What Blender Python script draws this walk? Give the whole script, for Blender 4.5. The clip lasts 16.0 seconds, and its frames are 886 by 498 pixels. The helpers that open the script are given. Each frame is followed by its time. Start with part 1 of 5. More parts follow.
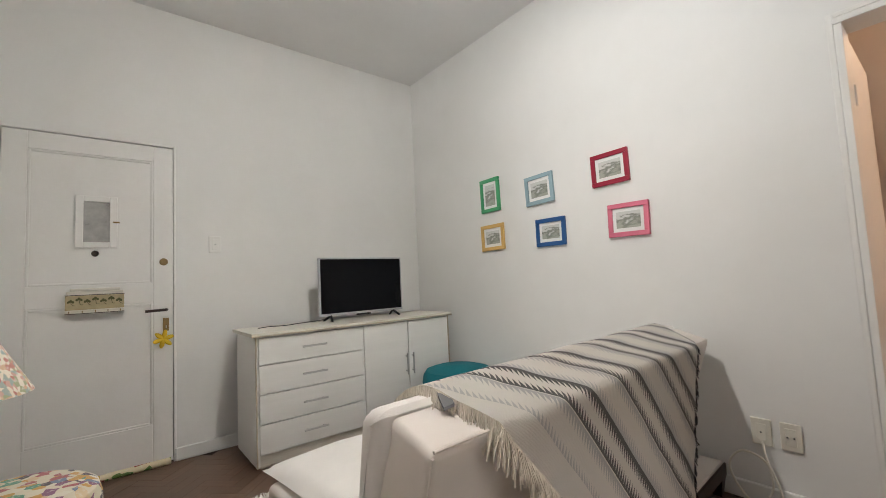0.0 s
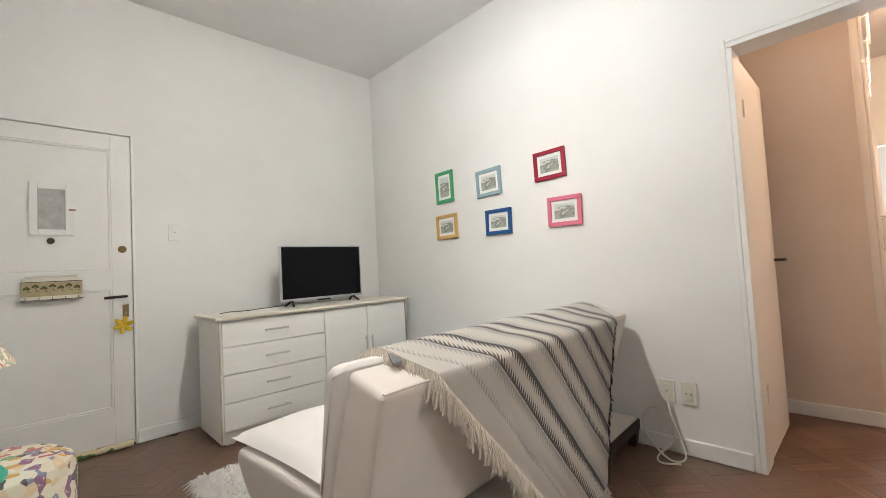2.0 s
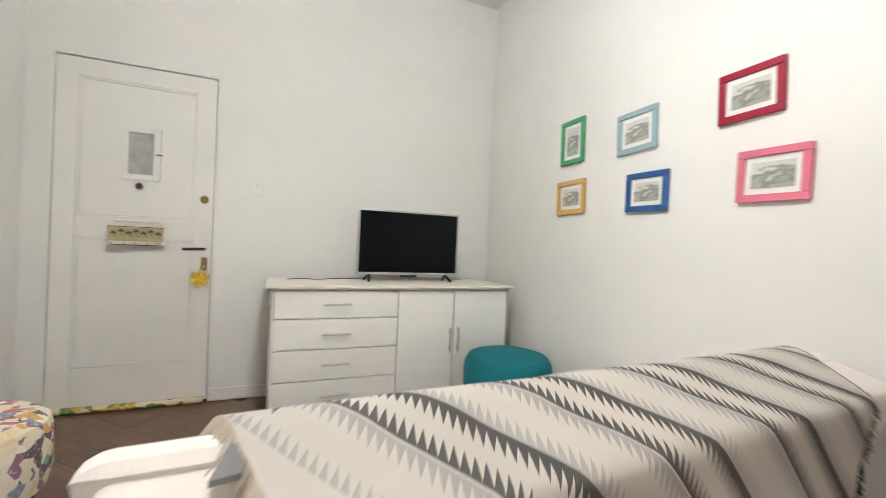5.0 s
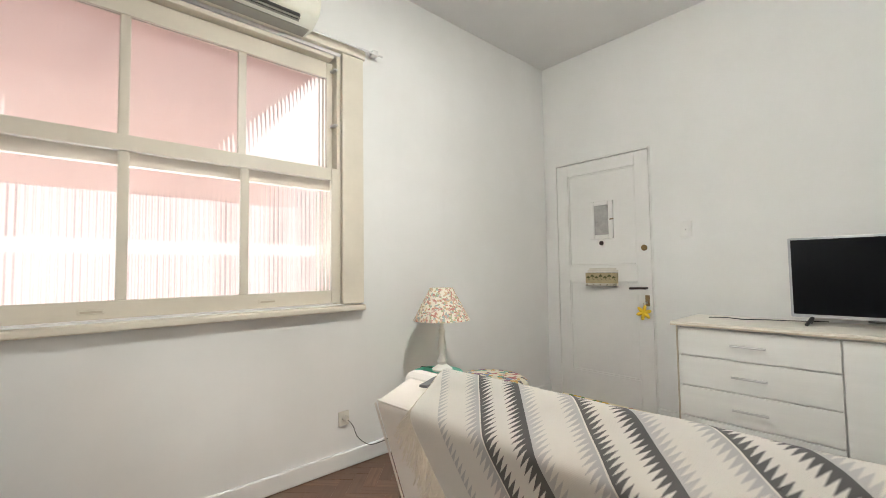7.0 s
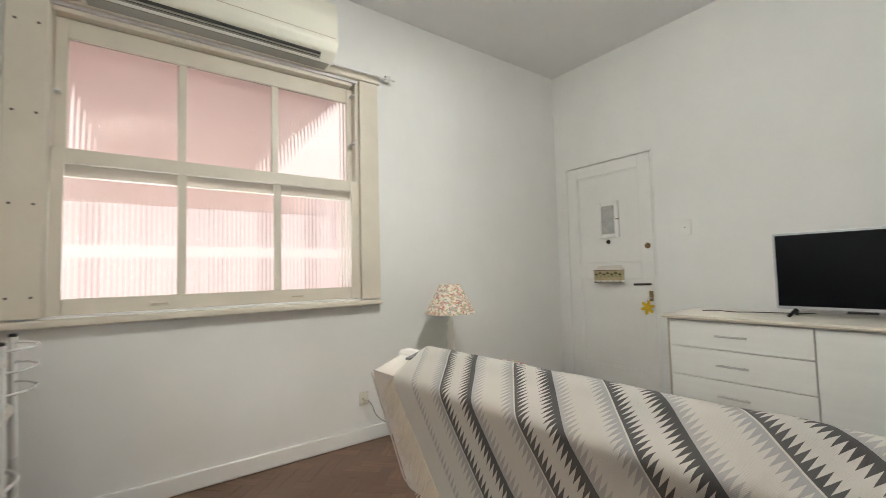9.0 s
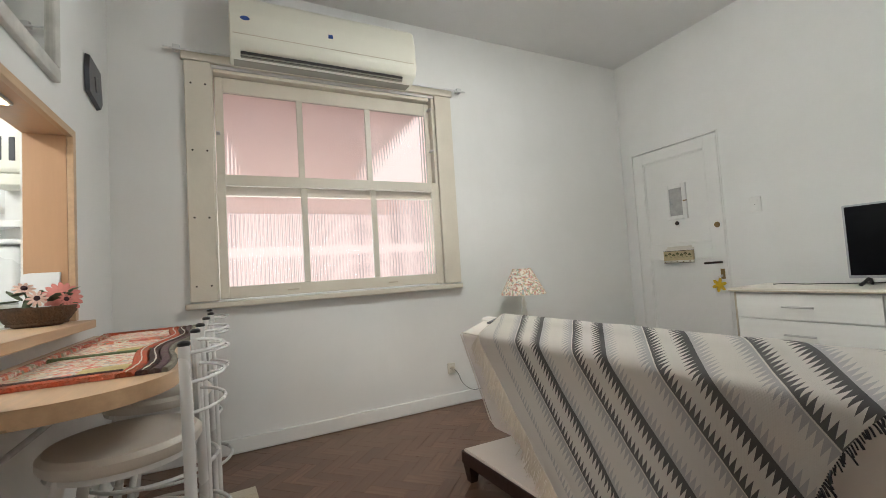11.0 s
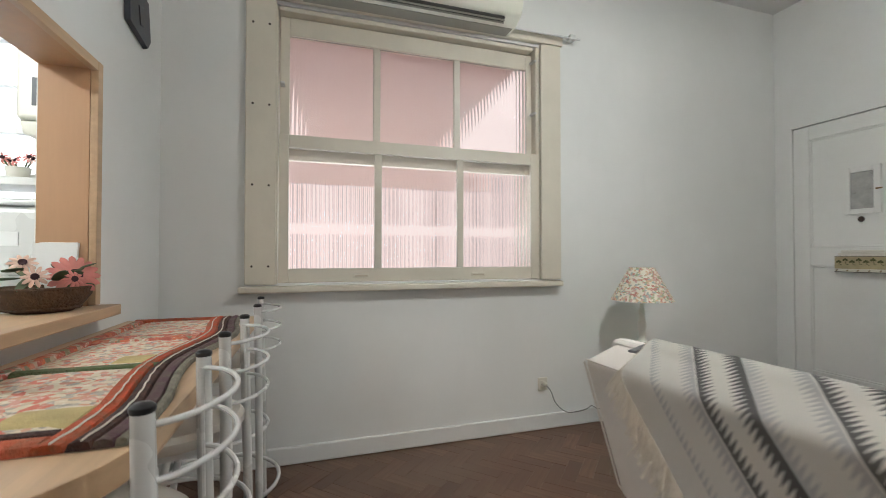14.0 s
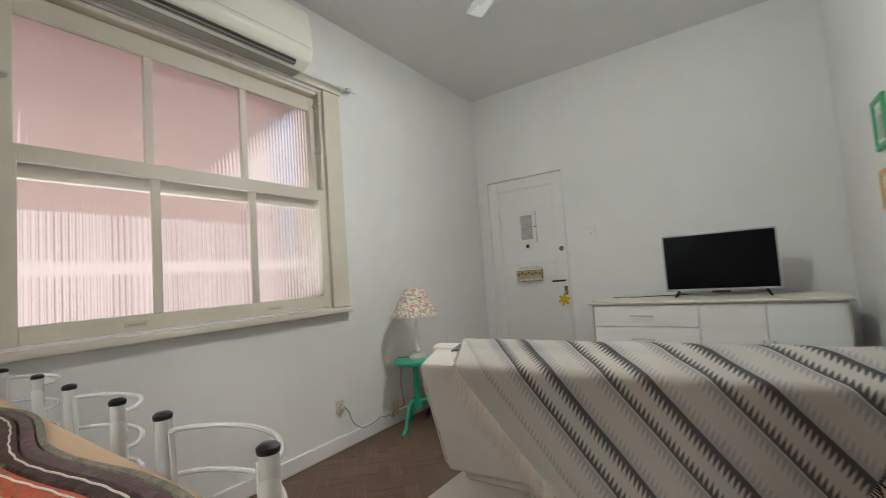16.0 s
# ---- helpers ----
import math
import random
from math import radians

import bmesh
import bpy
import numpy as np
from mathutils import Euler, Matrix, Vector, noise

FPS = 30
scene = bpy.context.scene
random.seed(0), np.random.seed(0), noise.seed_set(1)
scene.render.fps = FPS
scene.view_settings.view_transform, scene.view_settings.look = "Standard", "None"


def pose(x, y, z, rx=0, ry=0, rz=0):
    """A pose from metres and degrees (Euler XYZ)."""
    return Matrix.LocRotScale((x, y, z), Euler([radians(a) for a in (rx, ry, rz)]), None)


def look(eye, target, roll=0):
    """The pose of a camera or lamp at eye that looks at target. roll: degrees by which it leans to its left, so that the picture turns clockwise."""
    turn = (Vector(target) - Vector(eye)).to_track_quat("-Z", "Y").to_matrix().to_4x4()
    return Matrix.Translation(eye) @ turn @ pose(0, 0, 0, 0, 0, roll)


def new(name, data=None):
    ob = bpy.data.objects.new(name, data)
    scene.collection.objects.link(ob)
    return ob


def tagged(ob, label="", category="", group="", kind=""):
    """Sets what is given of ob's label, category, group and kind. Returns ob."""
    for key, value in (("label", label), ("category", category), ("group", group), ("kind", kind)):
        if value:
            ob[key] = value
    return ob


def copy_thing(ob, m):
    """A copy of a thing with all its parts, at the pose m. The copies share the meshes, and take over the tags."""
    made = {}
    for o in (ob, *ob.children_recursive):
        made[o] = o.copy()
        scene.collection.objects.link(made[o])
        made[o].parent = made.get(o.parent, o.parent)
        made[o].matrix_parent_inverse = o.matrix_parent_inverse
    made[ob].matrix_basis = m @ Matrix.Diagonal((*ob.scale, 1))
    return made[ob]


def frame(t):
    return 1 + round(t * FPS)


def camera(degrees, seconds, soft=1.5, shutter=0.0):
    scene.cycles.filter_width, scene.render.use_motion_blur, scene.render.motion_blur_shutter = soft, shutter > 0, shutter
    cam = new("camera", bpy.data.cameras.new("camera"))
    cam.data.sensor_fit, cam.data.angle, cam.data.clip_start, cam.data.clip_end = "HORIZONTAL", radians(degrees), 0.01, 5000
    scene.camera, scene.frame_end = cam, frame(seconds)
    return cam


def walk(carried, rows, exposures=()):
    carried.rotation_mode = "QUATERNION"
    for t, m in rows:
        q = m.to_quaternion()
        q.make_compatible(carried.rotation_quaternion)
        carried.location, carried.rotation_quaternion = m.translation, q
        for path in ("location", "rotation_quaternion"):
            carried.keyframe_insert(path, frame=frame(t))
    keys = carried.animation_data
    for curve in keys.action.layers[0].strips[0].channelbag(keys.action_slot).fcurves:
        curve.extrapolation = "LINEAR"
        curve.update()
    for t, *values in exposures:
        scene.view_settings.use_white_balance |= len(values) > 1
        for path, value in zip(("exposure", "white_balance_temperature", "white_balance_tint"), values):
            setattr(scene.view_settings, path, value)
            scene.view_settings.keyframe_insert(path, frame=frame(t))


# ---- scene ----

# ---------------------------------------------------------------- camera
cam = camera(93.5, 16.0, soft=0.85, shutter=0.4)
PATH = [
    (0, (0.603, -3.313, 1.094), (1.856, -1.762, 1.239), -2.8),
    (0.5, (0.57, -3.332, 1.097), (1.88, -1.826, 1.224), -1.7),
    (1, (0.555, -3.33, 1.09), (1.918, -1.87, 1.188), -0.8),
    (1.5, (0.521, -3.434, 1.089), (1.901, -1.99, 1.182), -3.0),
    (2, (0.492, -3.505, 1.061), (1.884, -2.071, 1.15), -3.1),
    (2.5, (0.492, -3.551, 1.042), (1.89, -2.122, 1.111), -1.9),
    (3, (0.462, -3.558, 1.023), (1.881, -2.148, 1.059), -1.2),
    (3.2, (0.474, -3.564, 1.016), (1.89, -2.153, 1.045), -1.0),
    (5.3, (1.488, -2.984, 1.105), (1.907, -1.029, 1.113), 2.3),
    (5.5, (1.631, -2.959, 1.121), (1.732, -0.961, 1.146), 1.7),
    (6, (1.938, -3.013, 1.126), (1.107, -1.196, 1.192), 1.0),
    (6.5, (2.115, -3.195, 1.136), (0.761, -1.724, 1.199), -0.0),
    (7, (2.262, -3.343, 1.15), (0.776, -2.008, 1.249), -0.8),
    (7.5, (2.489, -3.403, 1.124), (0.95, -2.131, 1.234), -1.1),
    (8, (2.589, -3.413, 1.108), (1.074, -2.11, 1.203), -1.5),
    (8.5, (2.539, -3.39, 1.131), (1.052, -2.055, 1.224), -1.7),
    (9, (2.645, -3.369, 1.121), (1.037, -2.186, 1.233), -1.4),
    (9.2, (2.705, -3.388, 1.103), (1.038, -2.29, 1.221), -1.0),
    (11.3, (2.996, -3.637, 1.039), (1.197, -2.767, 1.122), -3.5),
    (11.5, (3.0, -3.654, 1.015), (1.196, -2.792, 1.06), -3.5),
    (12, (3.012, -3.676, 0.956), (1.204, -2.83, 0.837), -4.1),
    (12.5, (2.98, -3.627, 1.01), (1.167, -2.788, 0.919), -3.9),
    (13, (2.87, -3.485, 1.05), (1.035, -2.69, 1.004), -0.7),
    (13.5, (2.63, -3.449, 1.08), (0.755, -2.754, 1.098), -0.5),
    (14, (2.38, -3.531, 1.108), (0.471, -2.934, 1.14), 0.0),
    (14.5, (2.168, -3.671, 1.107), (0.432, -2.68, 1.177), -1.0),
    (15, (2.096, -3.854, 1.146), (0.635, -2.491, 1.217), -2.0),
    (15.5, (2.195, -3.964, 1.135), (0.891, -2.451, 1.236), -1.6),
    (16, (2.274, -4.04, 1.12), (1.137, -2.399, 1.245), -4.1),
]
EXPOSURES = [(0.0, .14, 6300, 9), (0.5, .58, 6250, 8), (1.5, .55, 6300, 8), (2.0, .53, 6300, 8), (3.0, .71, 6300, 9), (5.5, .68, 6300, 8), (7.0, .52, 6250, 6), (8.0, .52, 6250, 5), (9.0, .25, 6250, 5), (11.5, .12, 6050, 5), (12.0, .29, 6000, 5), (13.0, .04, 5950, 4), (14.5, -.07, 5950, 4), (16.0, -.14, 6050, 4)]
walk(cam, [(t, look(eye, target, roll)) for t, eye, target, roll in PATH], EXPOSURES)

# ---------------------------------------------------------------- world and lights
world = bpy.data.worlds.new("sky")
scene.world = world
world.use_nodes = True
wn = world.node_tree
sky = wn.nodes.new("ShaderNodeTexSky")
sky.sky_type, sky.sun_disc = "NISHITA", False
sky.sun_elevation, sky.sun_rotation = radians(58), radians(9)
wn.links.new(sky.outputs[0], wn.nodes["Background"].inputs[0])
wn.nodes["Background"].inputs[1].default_value = 0.12


def lamp(name, kind, at, power, color, size=0.1, aim=None, size_y=None):
    data = bpy.data.lights.new(name, kind)
    data.energy, data.color = power, color
    ob = new(name, data)
    if kind == "AREA":
        data.shape, data.size, data.size_y = "RECTANGLE", size, size_y or size
        ob.matrix_world = look(at, aim)
    elif kind == "SUN":
        data.angle = size
        ob.matrix_world = look(at, aim)
    else:
        data.shadow_soft_size = size
        ob.location = at
    return ob


FAN = Vector((1.52, -2.09, 2.562))                       # bulb of the ceiling fan's lamp
lamp("sun", "SUN", (1, 6, 10), 2.2, (1, .95, .88), radians(.5), (0, 0, 0))
lamp("ceiling_bulb_light", "POINT", FAN, 43, (1.0, .95, .89), .035)
down = lamp("ceiling_fill_spot", "SPOT", FAN, 42, (1.0, .95, .89), .035)      # second lamp added at the bulb to brighten the floor more than upper walls
down.data.spot_size, down.data.spot_blend = radians(165), 1.0
# added fill lamp, unseen below the sill, standing in for daylight
daylight = lamp("window_fill_light", "AREA", (-1.0, -2.95, .60), 30, (.88, .95, 1.0), 1.9, (1.4, -2.9, 1.3), .6)
daylight.data.spread = radians(110)
lamp("hall_bulb_light", "POINT", (4.6, -4.1, 2.7), 46, (1.0, .70, .48), .06)
# unseen lamp added in the kitchen as fill through the hatch
lamp("kitchen_fill_light", "POINT", (1.4, -5.5, 2.4), 78, (1.0, .97, .93), .10)
# area lamp added inside the far room, which has no window
lamp("bedroom_fill_light", "AREA", (8.6, -3.9, 1.6), 50, (1.0, .97, .94), 1.4, (6, -3.9, 1.4), 1.6)

# ---------------------------------------------------------------- materials


def tree(name):
    m = bpy.data.materials.new(name)
    m.use_nodes = True
    nt = m.node_tree
    return m, nt, nt.nodes["Principled BSDF"]


def node(nt, kind, **values):
    n = nt.nodes.new(kind)
    for key, value in values.items():
        if key in n.inputs:
            n.inputs[key].default_value = value
    return n


def ramp(nt, fac, stops):
    r = nt.nodes.new("ShaderNodeValToRGB")
    while len(r.color_ramp.elements) < len(stops):
        r.color_ramp.elements.new(.5)
    for e, (pos, col) in zip(r.color_ramp.elements, stops):
        e.position, e.color = pos, (*col, 1)
    nt.links.new(fac, r.inputs[0])
    return r


def mixed(nt, fac, a, b, mode="MIX"):
    m = nt.nodes.new("ShaderNodeMix")
    m.data_type, m.blend_type = "RGBA", mode
    for socket, v in ((m.inputs[0], fac), (m.inputs[6], a), (m.inputs[7], b)):
        if isinstance(v, (int, float)):
            socket.default_value = v
        elif isinstance(v, tuple):
            socket.default_value = (*v, 1)
        else:
            nt.links.new(v, socket)
    return m.outputs[2]


def math_node(nt, op, a, b=None, c=None):
    n = nt.nodes.new("ShaderNodeMath")
    n.operation = op
    for socket, v in zip(n.inputs, (a, b, c)):
        if v is None:
            continue
        if isinstance(v, (int, float)):
            socket.default_value = v
        else:
            nt.links.new(v, socket)
    return n.outputs[0]


def coords(nt, kind="Object", scale=(1, 1, 1)):
    tc = nt.nodes.new("ShaderNodeTexCoord")
    mp = nt.nodes.new("ShaderNodeMapping")
    mp.inputs["Scale"].default_value = scale
    nt.links.new(tc.outputs[kind], mp.inputs[0])
    return mp.outputs[0]


def noise_tex(nt, vec, scale, detail=4, rough=.55):
    n = node(nt, "ShaderNodeTexNoise", Scale=scale, Detail=detail, Roughness=rough)
    nt.links.new(vec, n.inputs["Vector"])
    return n.outputs["Fac"]


def bump(nt, bsdf, height, strength, distance=.01):
    b = node(nt, "ShaderNodeBump", Strength=strength, Distance=distance)
    nt.links.new(height, b.inputs["Height"])
    nt.links.new(b.outputs[0], bsdf.inputs["Normal"])


def plain(name, color, rough=.5, metal=0.0, vary=.12, big=1.5, fine=60, relief=.15, stretch=(1, 1, 1), dirt=None, coat=0.0, distance=.004):
    """Paint, wood, cloth or metal with slow blotches, fine grain and relief."""
    m, nt, b = tree(name)
    vec = coords(nt, "Object", stretch)
    slow, grain = noise_tex(nt, vec, big, 5), noise_tex(nt, vec, fine, 3)
    dark = tuple(c * (1 - vary) for c in (dirt or color))
    col = mixed(nt, ramp(nt, slow, [(.35, (0, 0, 0)), (.7, (1, 1, 1))]).outputs[0], dark, color)
    col = mixed(nt, math_node(nt, "MULTIPLY", grain, vary), col, tuple(c * .55 for c in color))
    nt.links.new(col, b.inputs["Base Color"])
    nt.links.new(math_node(nt, "MULTIPLY_ADD", slow, .2, rough - .1), b.inputs["Roughness"])
    b.inputs["Metallic"].default_value = metal
    b.inputs["Coat Weight"].default_value = coat
    bump(nt, b, grain, relief, distance)
    return m


def wall_paint(name, color, stain):
    """Rolled emulsion on old plaster: patches, faint drips and scuffs."""
    m, nt, b = tree(name)
    vec = coords(nt)
    slow, mid, fine = noise_tex(nt, vec, .9, 6, .6), noise_tex(nt, vec, 6, 4), noise_tex(nt, vec, 130, 3)
    drip = noise_tex(nt, coords(nt, "Object", (5, 5, .5)), 1.6, 5)
    col = mixed(nt, ramp(nt, slow, [(.38, (0, 0, 0)), (.72, (1, 1, 1))]).outputs[0], stain, color)
    col = mixed(nt, ramp(nt, drip, [(.56, (0, 0, 0)), (.8, (.35, .35, .35))]).outputs[0], col, stain)
    nt.links.new(col, b.inputs["Base Color"])
    b.inputs["Roughness"].default_value = .62
    h = math_node(nt, "ADD", math_node(nt, "MULTIPLY", mid, 1.2), math_node(nt, "MULTIPLY", fine, .25))
    bump(nt, b, h, .22, .006)
    return m


def parquet(name):
    """Worn dark herringbone blocks: each block its own tone, with grain along it."""
    m, nt, b = tree(name)
    geo = nt.nodes.new("ShaderNodeNewGeometry")
    info = nt.nodes.new("ShaderNodeObjectInfo")
    rnd = math_node(nt, "FRACT", math_node(nt, "ADD", geo.outputs["Random Per Island"], info.outputs["Random"]))
    uv = nt.nodes.new("ShaderNodeUVMap")
    mp = nt.nodes.new("ShaderNodeMapping")
    mp.inputs["Scale"].default_value = (4, 60, 1)
    nt.links.new(uv.outputs[0], mp.inputs[0])
    grain = noise_tex(nt, mp.outputs[0], 1.0, 6, .6)
    wear = noise_tex(nt, coords(nt), 1.3, 5)
    base = ramp(nt, rnd, [(0, (.10, .052, .031)), (.4, (.13, .068, .042)), (.75, (.16, .088, .055)), (1, (.205, .118, .076))]).outputs[0]
    base = mixed(nt, ramp(nt, grain, [(.35, (0, 0, 0)), (.7, (1, 1, 1))]).outputs[0], base, (.10, .048, .027))
    base = mixed(nt, ramp(nt, wear, [(.42, (0, 0, 0)), (.68, (.6, .6, .6))]).outputs[0], base, (.19, .13, .092))
    nt.links.new(base, b.inputs["Base Color"])
    nt.links.new(math_node(nt, "MULTIPLY_ADD", wear, .30, .22), b.inputs["Roughness"])
    bump(nt, b, grain, .12, .002)
    return m


def glowing(name, color, strength):
    m, nt, b = tree(name)
    b.inputs["Base Color"].default_value = (*color, 1)
    b.inputs["Emission Color"].default_value = (*color, 1)
    b.inputs["Emission Strength"].default_value = strength
    return m


def glass(name, color, rough, ior=1.45):
    m, nt, b = tree(name)
    b.inputs["Base Color"].default_value = (*color, 1)
    b.inputs["Transmission Weight"].default_value = 1
    b.inputs["Roughness"].default_value = rough
    b.inputs["IOR"].default_value = ior
    return m


def throw_cloth(name):
    """Woven throw: mirrored dark and pale saw-tooth stripes across cream, by the cloth's own coordinates in metres."""
    m, nt, b = tree(name)
    uv = nt.nodes.new("ShaderNodeUVMap")
    sep = nt.nodes.new("ShaderNodeSeparateXYZ")
    nt.links.new(uv.outputs[0], sep.inputs[0])
    u, v = sep.outputs[0], sep.outputs[1]
    weave = math_node(nt, "MULTIPLY", math_node(nt, "SINE", math_node(nt, "MULTIPLY", u, 1500)), math_node(nt, "SINE", math_node(nt, "MULTIPLY", v, 1500)))
    teeth = math_node(nt, "PINGPONG", math_node(nt, "ADD", v, math_node(nt, "MULTIPLY", u, .5)), .0085)
    teeth = math_node(nt, "MULTIPLY", teeth, 118)                     # 0 to 1 along the stripe
    col = (.84, .81, .755)
    period = .2333
    w = math_node(nt, "MODULO", math_node(nt, "ADD", u, period * 20 - .0544), period)

    def band(start, line, length, tone, side):
        nonlocal col
        d = math_node(nt, "MULTIPLY", math_node(nt, "SUBTRACT", w, start), side)
        reach = math_node(nt, "MULTIPLY_ADD", teeth, length, line)
        inside = math_node(nt, "MULTIPLY", math_node(nt, "GREATER_THAN", d, 0), math_node(nt, "LESS_THAN", d, reach))
        inside = math_node(nt, "MULTIPLY", inside, math_node(nt, "GREATER_THAN", u, .876))     # plain cream margin at the first edge
        col = mixed(nt, inside, col, tone)

    band(.003, .005, .033, (.125, .122, .126), 1)
    band(.1115, .012, .034, (.105, .102, .107), -1)
    band(.1116, .004, .034, (.60, .59, .58), 1)
    band(.2325, .005, .033, (.56, .55, .545), -1)
    worn = noise_tex(nt, uv.outputs[0], 9, 4)
    out = mixed(nt, math_node(nt, "MULTIPLY", worn, .14), col, (.60, .55, .48))
    nt.links.new(out, b.inputs["Base Color"])
    b.inputs["Roughness"].default_value = .9
    bump(nt, b, math_node(nt, "ADD", math_node(nt, "MULTIPLY", weave, .5), worn), .35, .002)
    return m


def patchwork(name, cell, tones):
    """Printed patches in many colours on cream cloth."""
    m, nt, b = tree(name)
    vec = coords(nt)
    warp = node(nt, "ShaderNodeTexNoise", Scale=9.0, Detail=3)
    nt.links.new(vec, warp.inputs["Vector"])
    moved = nt.nodes.new("ShaderNodeVectorMath")
    moved.operation = "MULTIPLY_ADD"
    nt.links.new(warp.outputs["Color"], moved.inputs[0])
    moved.inputs[1].default_value = (.05, .05, .05)
    nt.links.new(vec, moved.inputs[2])
    vo = node(nt, "ShaderNodeTexVoronoi", Scale=1 / cell)
    nt.links.new(moved.outputs[0], vo.inputs["Vector"])
    sep = nt.nodes.new("ShaderNodeSeparateColor")
    nt.links.new(vo.outputs["Color"], sep.inputs[0])
    r = ramp(nt, sep.outputs[0], [(i / len(tones), c) for i, c in enumerate(tones)])
    r.color_ramp.interpolation = "CONSTANT"
    speck = noise_tex(nt, vec, 70, 4)
    col = mixed(nt, ramp(nt, speck, [(.55, (0, 0, 0)), (.68, (.6, .6, .6))]).outputs[0], r.outputs[0], (.75, .7, .6))
    nt.links.new(col, b.inputs["Base Color"])
    b.inputs["Roughness"].default_value = .8
    bump(nt, b, noise_tex(nt, vec, 300, 2), .2, .002)
    return m


def striped(name, axis, stops, scale, wobble=.02):
    """Cloth with stripes along one axis of the object, slightly wavering."""
    m, nt, b = tree(name)
    vec = coords(nt)
    sep = nt.nodes.new("ShaderNodeSeparateXYZ")
    nt.links.new(vec, sep.inputs[0])
    wob = math_node(nt, "MULTIPLY", noise_tex(nt, vec, 14, 3), wobble)
    pos = math_node(nt, "FRACT", math_node(nt, "MULTIPLY", math_node(nt, "ADD", sep.outputs[axis], wob), scale))
    r = ramp(nt, pos, stops)
    r.color_ramp.interpolation = "CONSTANT"
    tuft = noise_tex(nt, vec, 120, 3)
    col = mixed(nt, math_node(nt, "MULTIPLY", tuft, .5), r.outputs[0], (.25, .2, .17))
    nt.links.new(col, b.inputs["Base Color"])
    b.inputs["Roughness"].default_value = .95
    bump(nt, b, tuft, .8, .006)
    return m


WHITE = wall_paint("white_wall_paint", (.80, .795, .775), (.73, .725, .70))
PEACH = wall_paint("peach_wall_paint", (.78, .66, .57), (.70, .58, .49))
CEIL = wall_paint("ceiling_paint", (.74, .73, .715), (.68, .67, .655))
DOOR = plain("door_enamel", (.80, .79, .76), .38, vary=.06, big=2, fine=35, relief=.12)
CREAM = plain("cream_window_enamel", (.72, .66, .55), .4, vary=.1, big=3, fine=45, relief=.2)
PARQUET = parquet("herringbone_parquet")
SUBFLOOR = plain("dark_joint_filler", (.035, .022, .016), .8)
LAMINATE = plain("white_laminate", (.80, .79, .755), .35, vary=.05, fine=25, relief=.05, stretch=(1, 1, 12))
TOPWOOD = plain("pale_washed_wood", (.80, .76, .67), .45, vary=.18, big=6, fine=40, relief=.1, stretch=(.6, 9, 9))
EDGE = plain("oak_edge_band", (.60, .52, .40), .5, vary=.2, fine=50)
CHROME = plain("brushed_steel", (.62, .61, .6), .3, 1.0, vary=.08, fine=90, relief=.05)
TVGREY = plain("silver_plastic", (.45, .46, .48), .38, .3, vary=.05)
BLACK = plain("black_plastic", (.012, .012, .013), .4, vary=.1)
SCREEN = plain("dark_screen", (.003, .0035, .005), .16, vary=.05, relief=.0)
SCREEN.node_tree.nodes["Principled BSDF"].inputs["IOR"].default_value = 1.22
LINEN = plain("off_white_upholstery", (.74, .685, .63), .88, vary=.07, big=5, fine=420, relief=.35, distance=.002)
PILLOW = plain("white_pillow_cloth", (.80, .765, .725), .9, vary=.05, big=7, fine=380, relief=.3, distance=.002)
DARKWOOD = plain("dark_stained_wood", (.04, .018, .012), .38, vary=.3, big=8, fine=60, stretch=(1, 1, .2))
THROW = throw_cloth("saw_tooth_throw_cloth")
FRINGE = plain("cream_fringe_yarn", (.74, .67, .57), .95, vary=.2, fine=200)
DARKFRINGE = plain("charcoal_fringe_yarn", (.03, .03, .035), .95, vary=.2, fine=200)
SHAG = plain("white_shag_yarn", (.82, .79, .74), .95, vary=.15, big=9, fine=150, relief=.6)
TEAL = plain("teal_velvet", (.0, .16, .20), .8, vary=.12, big=5, fine=300, relief=.3, distance=.002)
BEECH = plain("beech_counter_wood", (.62, .42, .25), .42, vary=.2, big=4, fine=30, relief=.08, stretch=(.7, 8, 8))
LINING = plain("beech_lining_wood", (.55, .33, .18), .42, vary=.09, big=3, fine=14, relief=.08, stretch=(8, 8, .7))
STEELWHITE = plain("white_enamelled_tube", (.72, .72, .70), .28, .1, vary=.06, fine=40)
VINYL = plain("ivory_seat_vinyl", (.66, .61, .54), .42, vary=.1, fine=120)
GREEN = plain("mint_green_paint", (.03, .42, .26), .35, vary=.15, fine=40)
LAMPWHITE = plain("white_turned_wood", (.78, .75, .70), .4, vary=.08)
PLASTIC = plain("ivory_plastic", (.72, .69, .60), .4, vary=.06)
ACWHITE = plain("aged_cream_plastic", (.74, .72, .62), .35, vary=.05, fine=20)
BRASS = plain("old_brass", (.32, .22, .10), .42, .9, vary=.3, fine=50)
IRON = plain("dark_bronze", (.07, .055, .045), .4, .8, vary=.2)
YELLOW = plain("yellow_felt", (.72, .48, .02), .8, vary=.2, fine=90)
MAT = plain("white_picture_mount", (.80, .80, .78), .7, vary=.03)
PINK = plain("pink_awning_canvas", (.88, .755, .725), .8, vary=.08, big=2, fine=120)
thin = PINK.node_tree                                   # daylight glows through the thin canvas
glow, blend = thin.nodes.new("ShaderNodeBsdfTranslucent"), thin.nodes.new("ShaderNodeMixShader")
glow.inputs["Color"].default_value = (.95, .83, .795, 1)
blend.inputs[0].default_value = .5
thin.links.new(thin.nodes["Principled BSDF"].outputs[0], blend.inputs[1])
thin.links.new(glow.outputs[0], blend.inputs[2])
